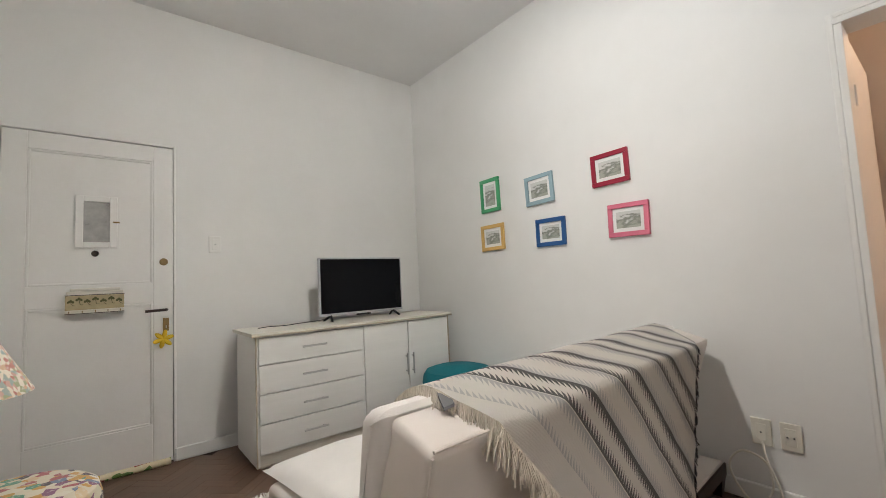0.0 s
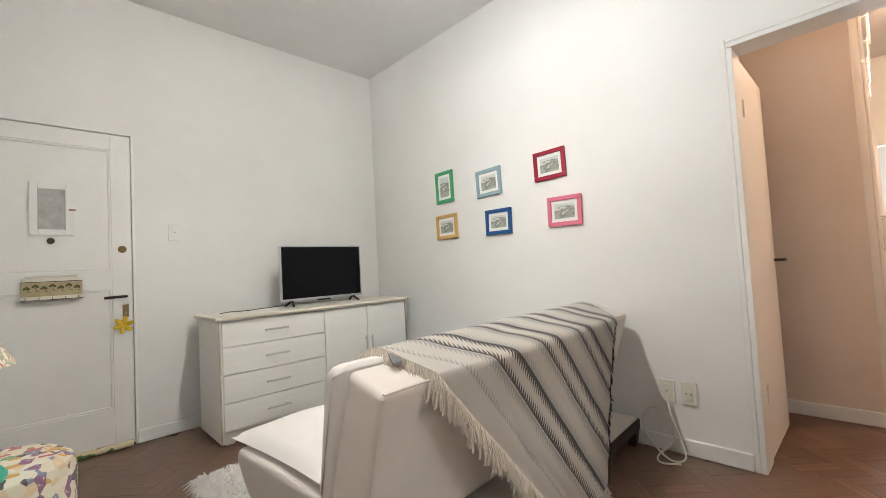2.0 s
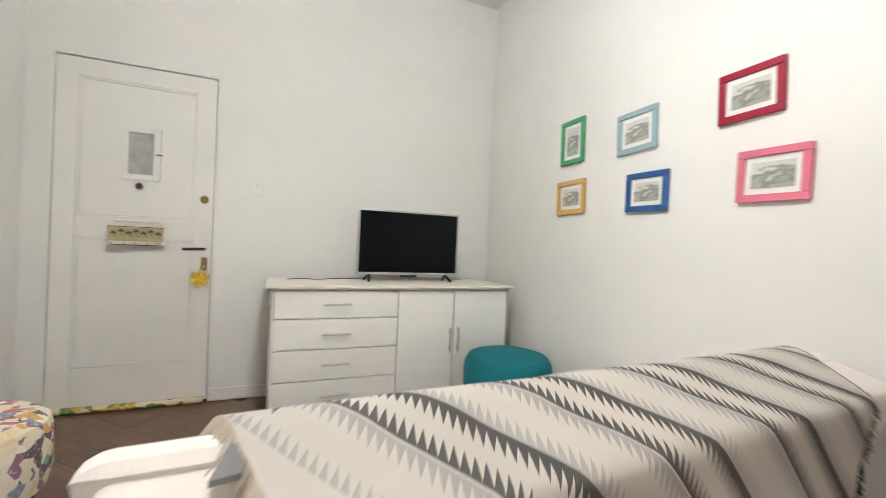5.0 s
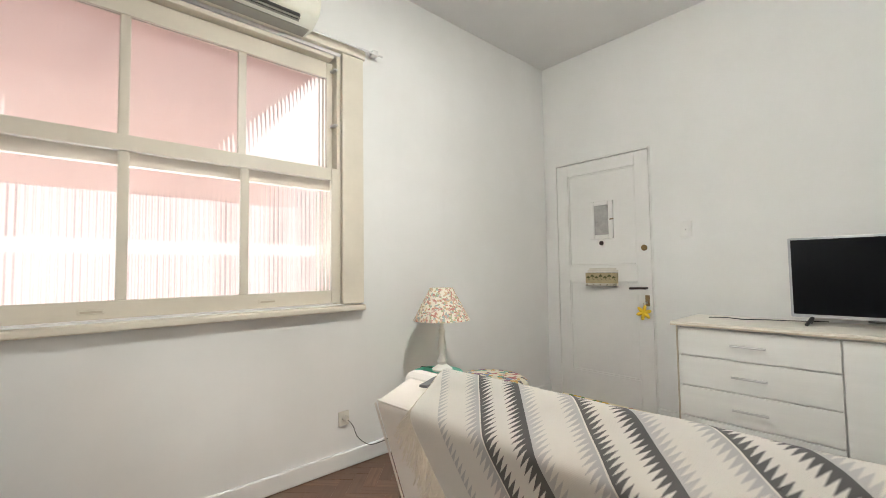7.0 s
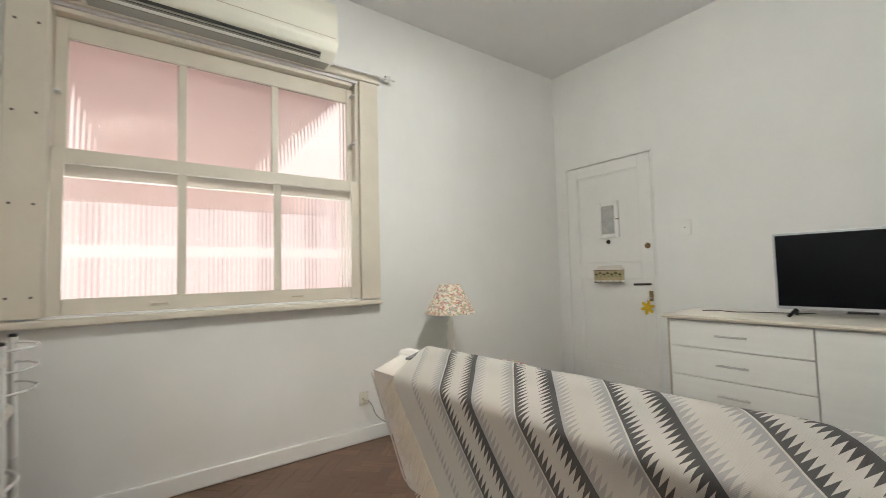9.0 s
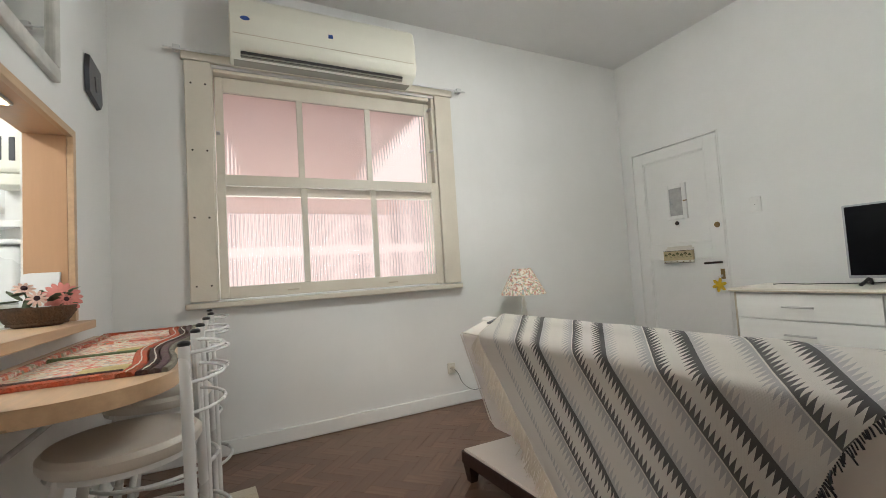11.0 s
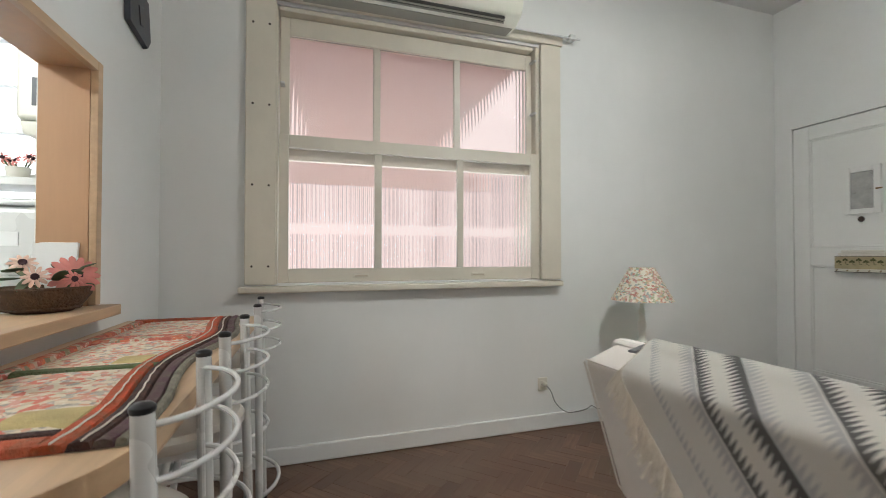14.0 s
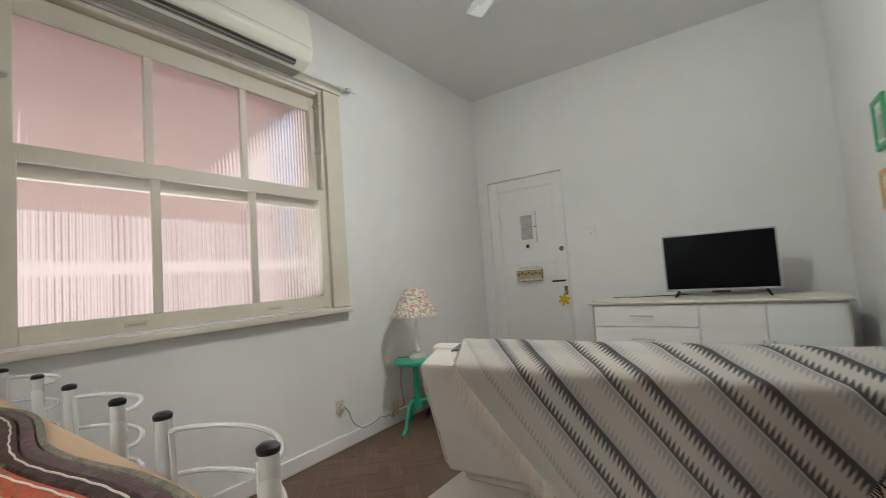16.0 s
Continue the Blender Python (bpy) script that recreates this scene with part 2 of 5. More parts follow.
thin.links.new(blend.outputs[0], thin.nodes["Material Output"].inputs[0])
FLUTED = glass("fluted_glass", (.97, .92, .90), .085)
CLEAR = glass("clear_glass", (1, 1, 1), .0)
# backdrop emits the courtyard's daylight itself, over a near-black base
OUTSIDE = glowing("glowing_courtyard", (1.0, .81, .75), 1.06)
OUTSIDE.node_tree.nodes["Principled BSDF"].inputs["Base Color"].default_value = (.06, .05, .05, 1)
SLATPINK = plain("faded_pink_paint", (.78, .58, .53), .8, vary=.15, fine=40)
KITCHENSKY = glowing("glowing_kitchen_backdrop", (1.0, .98, .98), 1.4)
BULB = glowing("lit_opal_glass", (1.0, .92, .82), 7.0)
SPOT = glowing("lit_halogen_spot", (1.0, .75, .45), 9.0)

# ---------------------------------------------------------------- building helpers


def box(bm, lo, hi, bevel=0.0, segments=2, m=None):
    """A bevelled box: its six sides stay flat (mark 1), its rounded edges are smooth (mark 2)."""
    flat = bm.faces.layers.int.get("flat")
    if flat is None:
        flat = bm.faces.layers.int.new("flat")
    lo, hi = [min(a, b) for a, b in zip(lo, hi)], [max(a, b) for a, b in zip(lo, hi)]
    mid, size = [(a + b) / 2 for a, b in zip(lo, hi)], [b - a for a, b in zip(lo, hi)]
    mat = Matrix.Translation(mid) @ Matrix.Diagonal((*size, 1))
    if m is not None:
        mat = m @ mat
    verts = bmesh.ops.create_cube(bm, size=1, matrix=mat)["verts"]
    if bevel:
        edges = list({e for v in verts for e in v.link_edges})
        bmesh.ops.bevel(bm, geom=edges, offset=min(bevel, min(size) * .45), segments=segments, affect="EDGES", profile=.5)
    made = sorted((f for f in bm.faces if not f[flat]), key=lambda f: -f.calc_area())
    for k, f in enumerate(made):
        f[flat] = 1 if k < 6 else 2
    return bm


def cyl(bm, a, b, r1, r2=None, segments=16, caps=True):
    a, b = Vector(a), Vector(b)
    d = b - a
    m = Matrix.Translation((a + b) / 2) @ d.to_track_quat("Z", "Y").to_matrix().to_4x4()
    bmesh.ops.create_cone(bm, cap_ends=caps, segments=segments, radius1=r1, radius2=r1 if r2 is None else r2, depth=d.length, matrix=m)
    return bm


def lathe(bm, profile, at=(0, 0, 0), segments=32, m=None):
    """Turns (radius, height) pairs round the z axis."""
    rings = []
    for r, z in profile:
        ring = []
        for i in range(segments):
            a = 2 * math.pi * i / segments
            p = Vector((at[0] + r * math.cos(a), at[1] + r * math.sin(a), at[2] + z))
            ring.append(bm.verts.new(m @ p if m is not None else p))
        rings.append(ring)
    for a, b in zip(rings, rings[1:]):
        for i in range(segments):
            j = (i + 1) % segments
            bm.faces.new((a[i], a[j], b[j], b[i]))
    for ring, flip in ((rings[0], True), (rings[-1], False)):
        if (ring[0].co - ring[segments // 2].co).length > 1e-4:
            bm.faces.new(list(reversed(ring)) if flip else ring)
    return bm


def tube(bm, points, r, segments=8):
    """A round bar along points."""
    pts = [Vector(p) for p in points]
    rings = []
    side = None
    for i, p in enumerate(pts):
        d = (pts[min(i + 1, len(pts) - 1)] - pts[max(i - 1, 0)]).normalized()
        if side is None:
            side = d.orthogonal().normalized()
        side = (side - d * side.dot(d)).normalized()
        up = d.cross(side)
        rings.append([bm.verts.new(p + r * (math.cos(2 * math.pi * k / segments) * side + math.sin(2 * math.pi * k / segments) * up)) for k in range(segments)])
    for a, b in zip(rings, rings[1:]):
        for k in range(segments):
            j = (k + 1) % segments
            bm.faces.new((a[k], a[j], b[j], b[k]))
    bm.faces.new(list(reversed(rings[0])))
    bm.faces.new(rings[-1])
    return bm


def curve_points(ctrl, n=8):
    """A smooth line through the given points."""
    pts = [Vector(p) for p in ctrl]
    out = []
    for i in range(len(pts) - 1):
        p0, p1, p2, p3 = pts[max(i - 1, 0)], pts[i], pts[i + 1], pts[min(i + 2, len(pts) - 1)]
        for k in range(n):
            t = k / n
            out.append(.5 * ((2 * p1) + (p2 - p0) * t + (2 * p0 - 5 * p1 + 4 * p2 - p3) * t * t + (3 * p1 - p0 - 3 * p2 + p3) * t ** 3))
    return out + [pts[-1]]


def mesh_of(name, bm, material, smooth=True):
    bmesh.ops.recalc_face_normals(bm, faces=bm.faces)
    me = bpy.data.meshes.new(name)
    flat = bm.faces.layers.int.get("flat")
    level = [flat is not None and f[flat] == 1 for f in bm.faces]
    for f in bm.faces:
        f.smooth = bool(smooth)
    bm.to_mesh(me)
    bm.free()
    me.materials.append(material)
    if smooth:
        me.set_sharp_from_angle(angle=radians(38))
        for p, is_level in zip(me.polygons, level):
            p.use_smooth = not is_level
    return me


def part(name, bm, material, parent=None, label="", smooth=True):
    """One mesh object, under a thing or a part where given."""
    ob = new(name, mesh_of(name, bm, material, smooth))
    if parent is not None:
        ob.parent = parent
    if label:
        ob["label"] = label
    return ob


def thing(name, at, label, category, group="", turn=0.0):
    """An Empty at a thing's base; its parts are built in its own coordinates."""
    ob = new(name)
    ob.matrix_basis = pose(*at, 0, 0, turn)
    ob.empty_display_size = .1
    return tagged(ob, label, category, group)


def structure(name, bm, material, label="", smooth=False):
    return tagged(part(name, bm, material, smooth=smooth), label or name.replace("_", " "), "", "", "structure")


def B():
    return bmesh.new()


def slab(axis, lo, hi, u0, u1, z0, z1, holes=()):
    """A wall across an axis between lo and hi, with holes (u0, u1, z0, z1) cut right through."""
    bm = B()
    us = sorted({u0, u1, *[c for h in holes for c in h[:2]]})
    zs = sorted({z0, z1, *[c for h in holes for c in h[2:]]})
    for a, b in zip(us, us[1:]):
        for c, d in zip(zs, zs[1:]):
            if any(h[0] <= (a + b) / 2 <= h[1] and h[2] <= (c + d) / 2 <= h[3] for h in holes):
                continue
            if axis == "x":
                box(bm, (lo, a, c), (hi, b, d))
            else:
                box(bm, (a, lo, c), (b, hi, d))
    bmesh.ops.remove_doubles(bm, verts=bm.verts, dist=1e-5)
    inner = [f for f in bm.faces if sum(1 for g in bm.faces if g is not f and (g.calc_center_median() - f.calc_center_median()).length < 1e-5)]
    bmesh.ops.delete(bm, geom=inner, context="FACES")
    return bm


# ---------------------------------------------------------------- the structure
W, L, H = 2.96, 4.255, 3.045
structure("wall_north", slab("y", 0, .16, -.2, W, 0, H, [(.125, .95, 0, 2.08)]), WHITE, "white painted plaster wall round the entrance door")
structure("wall_west", slab("x", -.2, 0, -L, 0, 0, H, [(-3.75, -2.13, .955, 2.46)]), WHITE, "white painted plaster wall round the sash window")
structure("wall_east", slab("x", W, W + .14, -L, .16, 0, H, [(-3.87, -3.072, 0, 2.088)]), WHITE, "white painted plaster wall with framed pictures")
structure("wall_south", slab("y", -L - .16, -L, -.2, W + .14, 0, H, [(.652, 1.805, .902, 1.770)]), WHITE, "white painted plaster wall with a serving hatch")
bm = box(B(), (-.2, -L - .16, H), (W + .14, .16, H + .12))
structure("ceiling", bm, CEIL, "plain off-white plaster ceiling")
bm = box(B(), (-.2, -6.4, -.12), (9.0, .2, -.012))
structure("floor", bm, SUBFLOOR, "dark herringbone parquet floor")

for name, lo, hi in (("baseboard_north", (.955, -.018, 0), (W, 0, .085)), ("baseboard_west", (0, -L, 0), (.02, 0, .095)),
                     ("baseboard_east", (W - .018, -3.038, 0), (W, -.02, .085)), ("baseboard_south", (.022, -L, 0), (W, -L + .018, .085))):
    structure(name, box(B(), lo, hi, .008, 3), WHITE, "white painted skirting board", True)

# hall, bedroom beyond and kitchen behind the hatch
structure("wall_hall_end", slab("x", 4.0, 4.12, -3.49, .1, 0, H), PEACH, "peach lit hall wall facing the doorway")
structure("wall_hall_north", slab("y", -.02, .1, W + .14, 4.0, 0, H), PEACH)
structure("wall_hall_south", slab("y", -4.9, -4.78, W + .14, 9.0, 0, H), PEACH)
structure("wall_hall_west", slab("x", W, W + .14, -4.78, -L - .16, 0, H), PEACH)
structure("wall_hall_cupboards", slab("y", -3.46, -3.36, 4.12, 6.9, 0, H), WHITE)
structure("wall_bedroom", slab("x", 6.9, 7.0, -4.78, -3.4, 0, H, [(-4.6, -3.56, 0, 2.1)]), WHITE)
structure("wall_bedroom_end", slab("x", 9.0, 9.1, -4.9, -2.2, 0, H), WHITE)
structure("wall_bedroom_north", slab("y", -2.3, -2.2, 7.0, 9.0, 0, H), WHITE)
structure("wall_bedroom_side", slab("x", 6.9, 7.0, -3.4, -2.2, 0, H), WHITE)
structure("ceiling_hall", box(B(), (W + .14, -4.9, H), (9.1, .1, H + .1)), CEIL)
structure("baseboard_hall", box(B(), (3.982, -3.5, 0), (4.0, -.02, .085), .006), WHITE, smooth=True)
structure("wall_kitchen_west", slab("x", -.2, 0, -6.3, -L - .16, 0, H, [(-5.9, -4.70, 1.27, 2.15)]), WHITE)
structure("wall_kitchen_south", slab("y", -6.4, -6.3, -.2, W + .14, 0, H), WHITE)
structure("wall_kitchen_east", slab("x", W, W + .14, -6.3, -4.9, 0, H), WHITE)
structure("ceiling_kitchen", box(B(), (-.2, -6.4, H), (W + .14, -L - .16, H + .1)), CEIL)

# ---------------------------------------------------------------- sash window
window = tagged(new("window_1"), "cream painted wooden sash window with fluted glass panes", "window", "", "structure")


def rail(name, lo, hi, material=CREAM, parent=window, bevel=.006, label=""):
    return part(name, box(B(), lo, hi, bevel, 2), material, parent, label)


rail("casing", (0, -3.868, .955), (.032, -3.718, 2.475), label="wide cream casing board fixed with screws")
rail("casing", (0, -2.135, .955), (.028, -1.99, 2.475))
rail("casing_head", (0, -3.885, 2.477), (.034, -1.975, 2.535))
rail("window_sill", (-.02, -3.895, .912), (.06, -1.992, .948), bevel=.01)
for y in (-3.728, -2.145):
    rail("jamb", (-.19, y - .012, .955), (-.002, y + .016, 2.46))
rail("head_jamb", (-.19, -3.71, 2.432), (-.004, -2.175, 2.458))
for z in (1.052, 1.476, 1.90, 2.327):
    for y in (-3.832, -3.752):
        part("screw", cyl(B(), (.030, y, z), (.035, y, z), .006, segments=10), IRON, window)
YS = (-3.656, -3.195, -3.153, -2.696, -2.654, -2.195)


def sash(name, x, z0, z1, bottom, top):
    frame_ob = part(name, box(B(), (x - .018, -3.706, z0), (x + .018, YS[0], z1), .004), CREAM, window, "cream painted sash with three panes")
    for lo, hi in (((x - .018, YS[5], z0), (x + .018, -2.150, z1)), ((x - .018, YS[0], z0), (x + .018, YS[5], z0 + bottom)),
                   ((x - .018, YS[0], z1 - top), (x + .018, YS[5], z1))):
        part("sash_rail", box(B(), lo, hi, .004), CREAM, frame_ob)
    for a, b in ((YS[1], YS[2]), (YS[3], YS[4])):
        part("glazing_bar", box(B(), (x - .016, a, z0 + bottom), (x + .016, b, z1 - top), .005), CREAM, frame_ob)
    for a, b in ((YS[0], YS[1]), (YS[2], YS[3]), (YS[4], YS[5])):
        bm = B()
        n = int((b - a) / .021) * 8
        rows = []
        for i in range(n + 1):
            y = a + (b - a) * i / n
            rib = .0042 * abs(math.sin(math.pi * i / 8))
            rows.append([bm.verts.new((x - .004, y, z0 + bottom)), bm.verts.new((x - .004, y, z1 - top)),
                         bm.verts.new((x + .001 + rib, y, z1 - top)), bm.verts.new((x + .001 + rib, y, z0 + bottom))])
        for p, q in zip(rows, rows[1:]):
            for k in range(4):
                bm.faces.new((p[k], p[(k + 1) % 4], q[(k + 1) % 4], q[k]))
        bm.faces.new(rows[0])
        bm.faces.new(list(reversed(rows[-1])))
        pane = part("pane", bm, FLUTED, frame_ob, "vertically fluted obscured glass")
        pane.visible_shadow = False
    return frame_ob


upper = sash("upper_sash", -.078, 1.635, 2.43, .138, .100)
lower = sash("lower_sash", -.018, .962, 1.762, .076, .072)
for y in (-3.27, -2.56):
    part("finger_pull", box(B(), (-.001, y - .045, .985), (.006, y + .045, 1.008), .006), CREAM, lower)
    part("pull_recess", box(B(), (.005, y - .036, .990), (.0075, y + .036, .999), .002), EDGE, lower)
for y, z in ((-3.69, 2.03), (-2.17, 2.02), (-2.17, 2.36)):
    part("sash_catch", box(B(), (-.045, y - .012, z), (.012, y + .012, z + .012), .003), CHROME, window)

# outside: glowing courtyard backdrop, awning and added slats
tagged(part("courtyard_backdrop", box(B(), (-3.4, -7.5, -2), (-3.3, 1.5, 6)), OUTSIDE), "glowing pale pink backdrop standing in for a daylit courtyard wall", "backdrop", "", "structure")
awning = thing("awning", (0, 0, 0), "pink canvas awning outside the sash window", "awning")
top, low = [(-.10, -3.76, 2.45), (-.10, -2.14, 2.45)], [(-.46, -3.60, 1.76), (-.46, -2.76, 1.76)]
bm = B()
f1 = [bm.verts.new(p) for p in (*top, low[1], low[0])]
f2 = [bm.verts.new((p[0] - .012, p[1], p[2] + .006)) for p in (*top, low[1], low[0])]
bm.faces.new(f1)
bm.faces.new(list(reversed(f2)))
for i in range(4):
    bm.faces.new((f1[i], f2[i], f2[(i + 1) % 4], f1[(i + 1) % 4]))
part("canvas", bm, PINK, awning)
part("valance", box(B(), (-.48, -3.80, 1.575), (-.465, -2.30, 1.84), .003), PINK, awning)
for a, c in zip(top, low):
    part("arm", tube(B(), [(a[0] - .02, a[1], a[2]), (c[0] - .02, c[1], c[2])], .008), STEELWHITE, awning)
# made-up slats: darker bars before the glow give the flutes their streaks
slat_set = thing("courtyard_fence", (-1.5, 0, 0), "pink slats added across the courtyard to streak the fluted glass", "fence")
for k in range(13):
    y = -5.4 + k * .42 + .05 * math.sin(k * 2.3)
    for z0, z1 in ((-.4, 1.30), (1.40, 1.95)):
        part("slat", box(B(), (-.02, y, z0), (.02, y + .13, z1), .004), SLATPINK, slat_set)
part("ledge", box(B(), (1.16, -3.9, .93), (1.30, -2.0, 1.0), .006), WHITE, slat_set)

# ---------------------------------------------------------------- entrance door
door = tagged(new("door_1"), "white painted panelled entrance door with a small viewing hatch, closed", "door", "", "structure")
part("frame", box(box(box(B(), (.112, -.004, 0), (.127, .05, 2.092), .003), (.948, -.004, 0), (.962, .05, 2.092), .003), (.127, -.004, 2.078), (.948, .05, 2.092), .003), DOOR, door)
part("leaf", box(B(), (.131, .012, .012), (.944, .05, 2.072)), DOOR, door)
for lo, hi in (((.131, .0, .012), (.238, .012, 2.072)), ((.836, .0, .012), (.944, .012, 2.072)), ((.238, .0, 1.968), (.836, .012, 2.072)),
               ((.238, .0, 1.035), (.836, .012, 1.165)), ((.238, .0, .012), (.836, .012, .262))):
    part("rail", box(B(), lo, hi, .003), DOOR, door)
for z0, z1 in ((1.165, 1.968), (.262, 1.035)):
    for lo, hi in (((.238, .003, z0), (.252, .014, z1)), ((.822, .003, z0), (.836, .014, z1)), ((.252, .003, z0), (.822, .014, z0 + .014)), ((.252, .003, z1 - .014), (.822, .014, z1))):
        part("moulding", box(B(), lo, hi, .004), DOOR, door)
hatch_frame = part("viewing_hatch", box(box(box(box(B(), (.448, -.008, 1.39), (.486, .013, 1.71), .003), (.612, -.008, 1.39), (.65, .013, 1.71), .003), (.486, -.008, 1.39), (.612, .013, 1.425), .003), (.486, -.008, 1.675), (.612, .013, 1.71), .003), DOOR, door)
part("pane", box(B(), (.486, .002, 1.425), (.612, .008, 1.675), .001), plain("frosted_door_glass", (.50, .49, .47), .3, vary=.3, big=14, fine=60), hatch_frame, "cloudy grey glass")
part("catch", tube(B(), [(.628, -.014, 1.55), (.66, -.014, 1.55)], .005), BRASS, hatch_frame)
part("peephole", lathe(B(), [(.0, 0), (.019, 0), (.016, .008), (.006, .009), (0, .006)], m=pose(.543, .0, 1.355, 90)), IRON, door)
part("upper_lock", lathe(B(), [(0, 0), (.024, 0), (.021, .007), (.009, .008), (.009, .012), (0, .012)], m=pose(.893, .0, 1.30, 90)), BRASS, door)
handle = part("door_handle", tube(B(), curve_points([(.905, -.002, .985), (.905, -.05, .985), (.88, -.055, .985), (.79, -.052, .982)]), .009), IRON, door, "dark bronze lever handle")
part("escutcheon", box(B(), (.888, -.006, .845), (.922, .0, .93), .004), BRASS, handle)
part("key", box(B(), (.903, -.04, .865), (.907, -.005, .882), .001), CHROME, handle)
structure("landing_wall", box(B(), (-.1, .17, 0), (1.2, .2, 2.3)), SUBFLOOR)

flower = thing("key_tassel", (.888, -.034, .872), "yellow felt flower hanging from the door key", "key fob")
part("cord", tube(B(), [(0, 0, 0), (0, -.004, -.05)], .002), BRASS, flower)
for i in range(6):
    a = i * math.pi / 3 + .3
    bm = B()
    bmesh.ops.create_uvsphere(bm, u_segments=10, v_segments=6, radius=1, matrix=pose(.03 * math.cos(a), -.006, -.075 + .03 * math.sin(a), 0, -math.degrees(a), 0) @ Matrix.Diagonal((.032, .007, .014, 1)))
    part("petal", bm, YELLOW, flower)

rack = thing("key_rack", (.548, -.002, 1.0), "small wooden key rack with painted flowers and hooks", "key rack")
bm = box(box(B(), (-.134, -.010, .02), (.134, 0, .128), .005), (-.118, -.010, .1285), (.118, 0, .145), .006)
part("backboard", bm, TOPWOOD, rack)
PRINT = plain("tan_printed_wood", (.52, .43, .25), .6, vary=.25, big=18, fine=70)
OLIVE = plain("olive_paint", (.10, .10, .03), .6)
front = part("front_panel", box(B(), (-.137, -.040, .018), (.137, -.011, .102), .003), PRINT, rack)
part("dark_edge", box(B(), (-.1385, -.0405, .1025), (.1385, -.011, .1065), .001), DARKWOOD, rack)
part("lower_strip", box(B(), (-.137, -.041, -.002), (.137, -.011, .0175), .002), TOPWOOD, rack, "pale strip with little hooks")
part("dark_edge", box(B(), (-.1385, -.0415, -.006), (.1385, -.011, -.0025), .001), DARKWOOD, rack)
for i in range(7):
    x, up = -.112 + i * .0373, .012 * (i % 2)
    for k in range(3):
        bm = B()
        bmesh.ops.create_uvsphere(bm, u_segments=8, v_segments=5, radius=1, matrix=pose(x + (k - 1) * .009, -.0405, .066 + up + (.006 if k == 1 else 0), 0, (k - 1) * -35, 0) @ Matrix.Diagonal((.0065, .0015, .0085, 1)))
        part("painted_petal", bm, OLIVE, front)
    part("painted_stem", tube(B(), curve_points([(x, -.0405, .064 + up), (x + .006, -.0408, .050), (x + .018, -.0405, .043 + .5 * up)], 4), .0016, 5), OLIVE, front)
for i in range(5):
    part("hook", tube(B(), curve_points([(-.118 + i * .059, -.041, .012), (-.118 + i * .059, -.054, .002), (-.118 + i * .059, -.055, .012)], 4), .0022, 6), BRASS, rack)

roll = part("draft_stopper", cyl(cyl(B(), (.15, -.022, .020), (.60, -.028, .021), .019, segments=14), (.60, -.028, .021), (.93, -.020, .019), .021, segments=14),
            patchwork("flowered_cotton", .05, [(.70, .62, .42), (.55, .36, .05), (.70, .62, .42), (.12, .22, .06), (.70, .6, .4), (.3, .06, .05)]))
tagged(roll, "flowered cotton draught stopper lying along the door", "draught stopper")


def wall_box(name, at, axis, size, label, category, material=PLASTIC, slots=2):
    """A switch or socket plate on a wall: axis is the way that it faces."""
    rot = {"-y": 0, "x": 90, "-x": -90}[axis]
    ob = thing(name, at, label, category, turn=rot)
    part("plate", box(B(), (-size[0] / 2, -.012, -size[1] / 2), (size[0] / 2, 0, size[1] / 2), .004), material, ob)
    part("insert", box(B(), (-size[0] / 4, -.0145, -size[1] / 3.2), (size[0] / 4, -.010, size[1] / 3.2), .003), material, ob)
    for i in range(slots):
        part("slot", cyl(B(), (-.012 + .024 * i if slots > 1 else 0, -.0175, 0), (-.012 + .024 * i if slots > 1 else 0, -.015, 0), .0035, segments=8), BLACK, ob)
    return ob


wall_box("light_switch", (1.196, 0, 1.418), "-y", (.078, .118), "white plastic light switch plate on the wall", "switch", DOOR, 1)
wall_box("wall_socket", (0, -2.12, .286), "x", (.066, .082), "ivory surface-mounted wall socket with a plug", "socket")
wall_box("wall_socket", (W, -2.668, .325), "-x", (.078, .12), "ivory wall socket with a cable plugged in", "socket", slots=1)
wall_box("wall_socket", (W, -2.776, .325), "-x", (.078, .12), "ivory wall socket above the skirting", "socket")
wall_box("extension_block", (.021, -1.585, .125), "x", (.062, .115), "yellowed ivory extension block above the skirting", "socket", plain("yellowed_ivory_plastic", (.66, .58, .36), .45, vary=.08))

plug = thing("plug", (.012, -2.115, .288), "small ivory plug pushed into the wall socket", "plug")
part("body", lathe(B(), [(0, 0), (.017, 0), (.016, .022), (.010, .034), (0, .035)], segments=16, m=pose(0, 0, 0, 0, 90, 0)), PLASTIC, plug)
lead = [(.046, -2.115, .285), (.060, -2.09, .25), (.050, -2.05, .17), (.045, -1.97, .105), (.045, -1.88, .098), (.05, -1.82, .110), (.055, -1.79, .128), (.05, -1.765, .118), (.055, -1.74, .104), (.06, -1.70, .110), (.055, -1.67, .085),
        (.05, -1.64, .072), (.045, -1.655, .10), (.04, -1.615, .115)]
cable = part("lamp_cable", tube(B(), curve_points(lead), .0026, 6), plain("grey_cable_sheath", (.12, .12, .11), .6))
rise = part("dark_cable", tube(B(), curve_points([(.05, -1.57, .125), (.10, -1.575, .16), (.085, -1.58, .30), (.10, -1.585, .42), (.085, -1.60, .505), (.12, -1.59, .516), (.19, -1.565, .516)]), .0024, 6), bpy.data.materials["grey_cable_sheath"])
tagged(rise, "thin dark cable rising from extension block to table lamp", "cable")
tagged(cable, "thin dark cable running from wall socket to extension block", "cable")
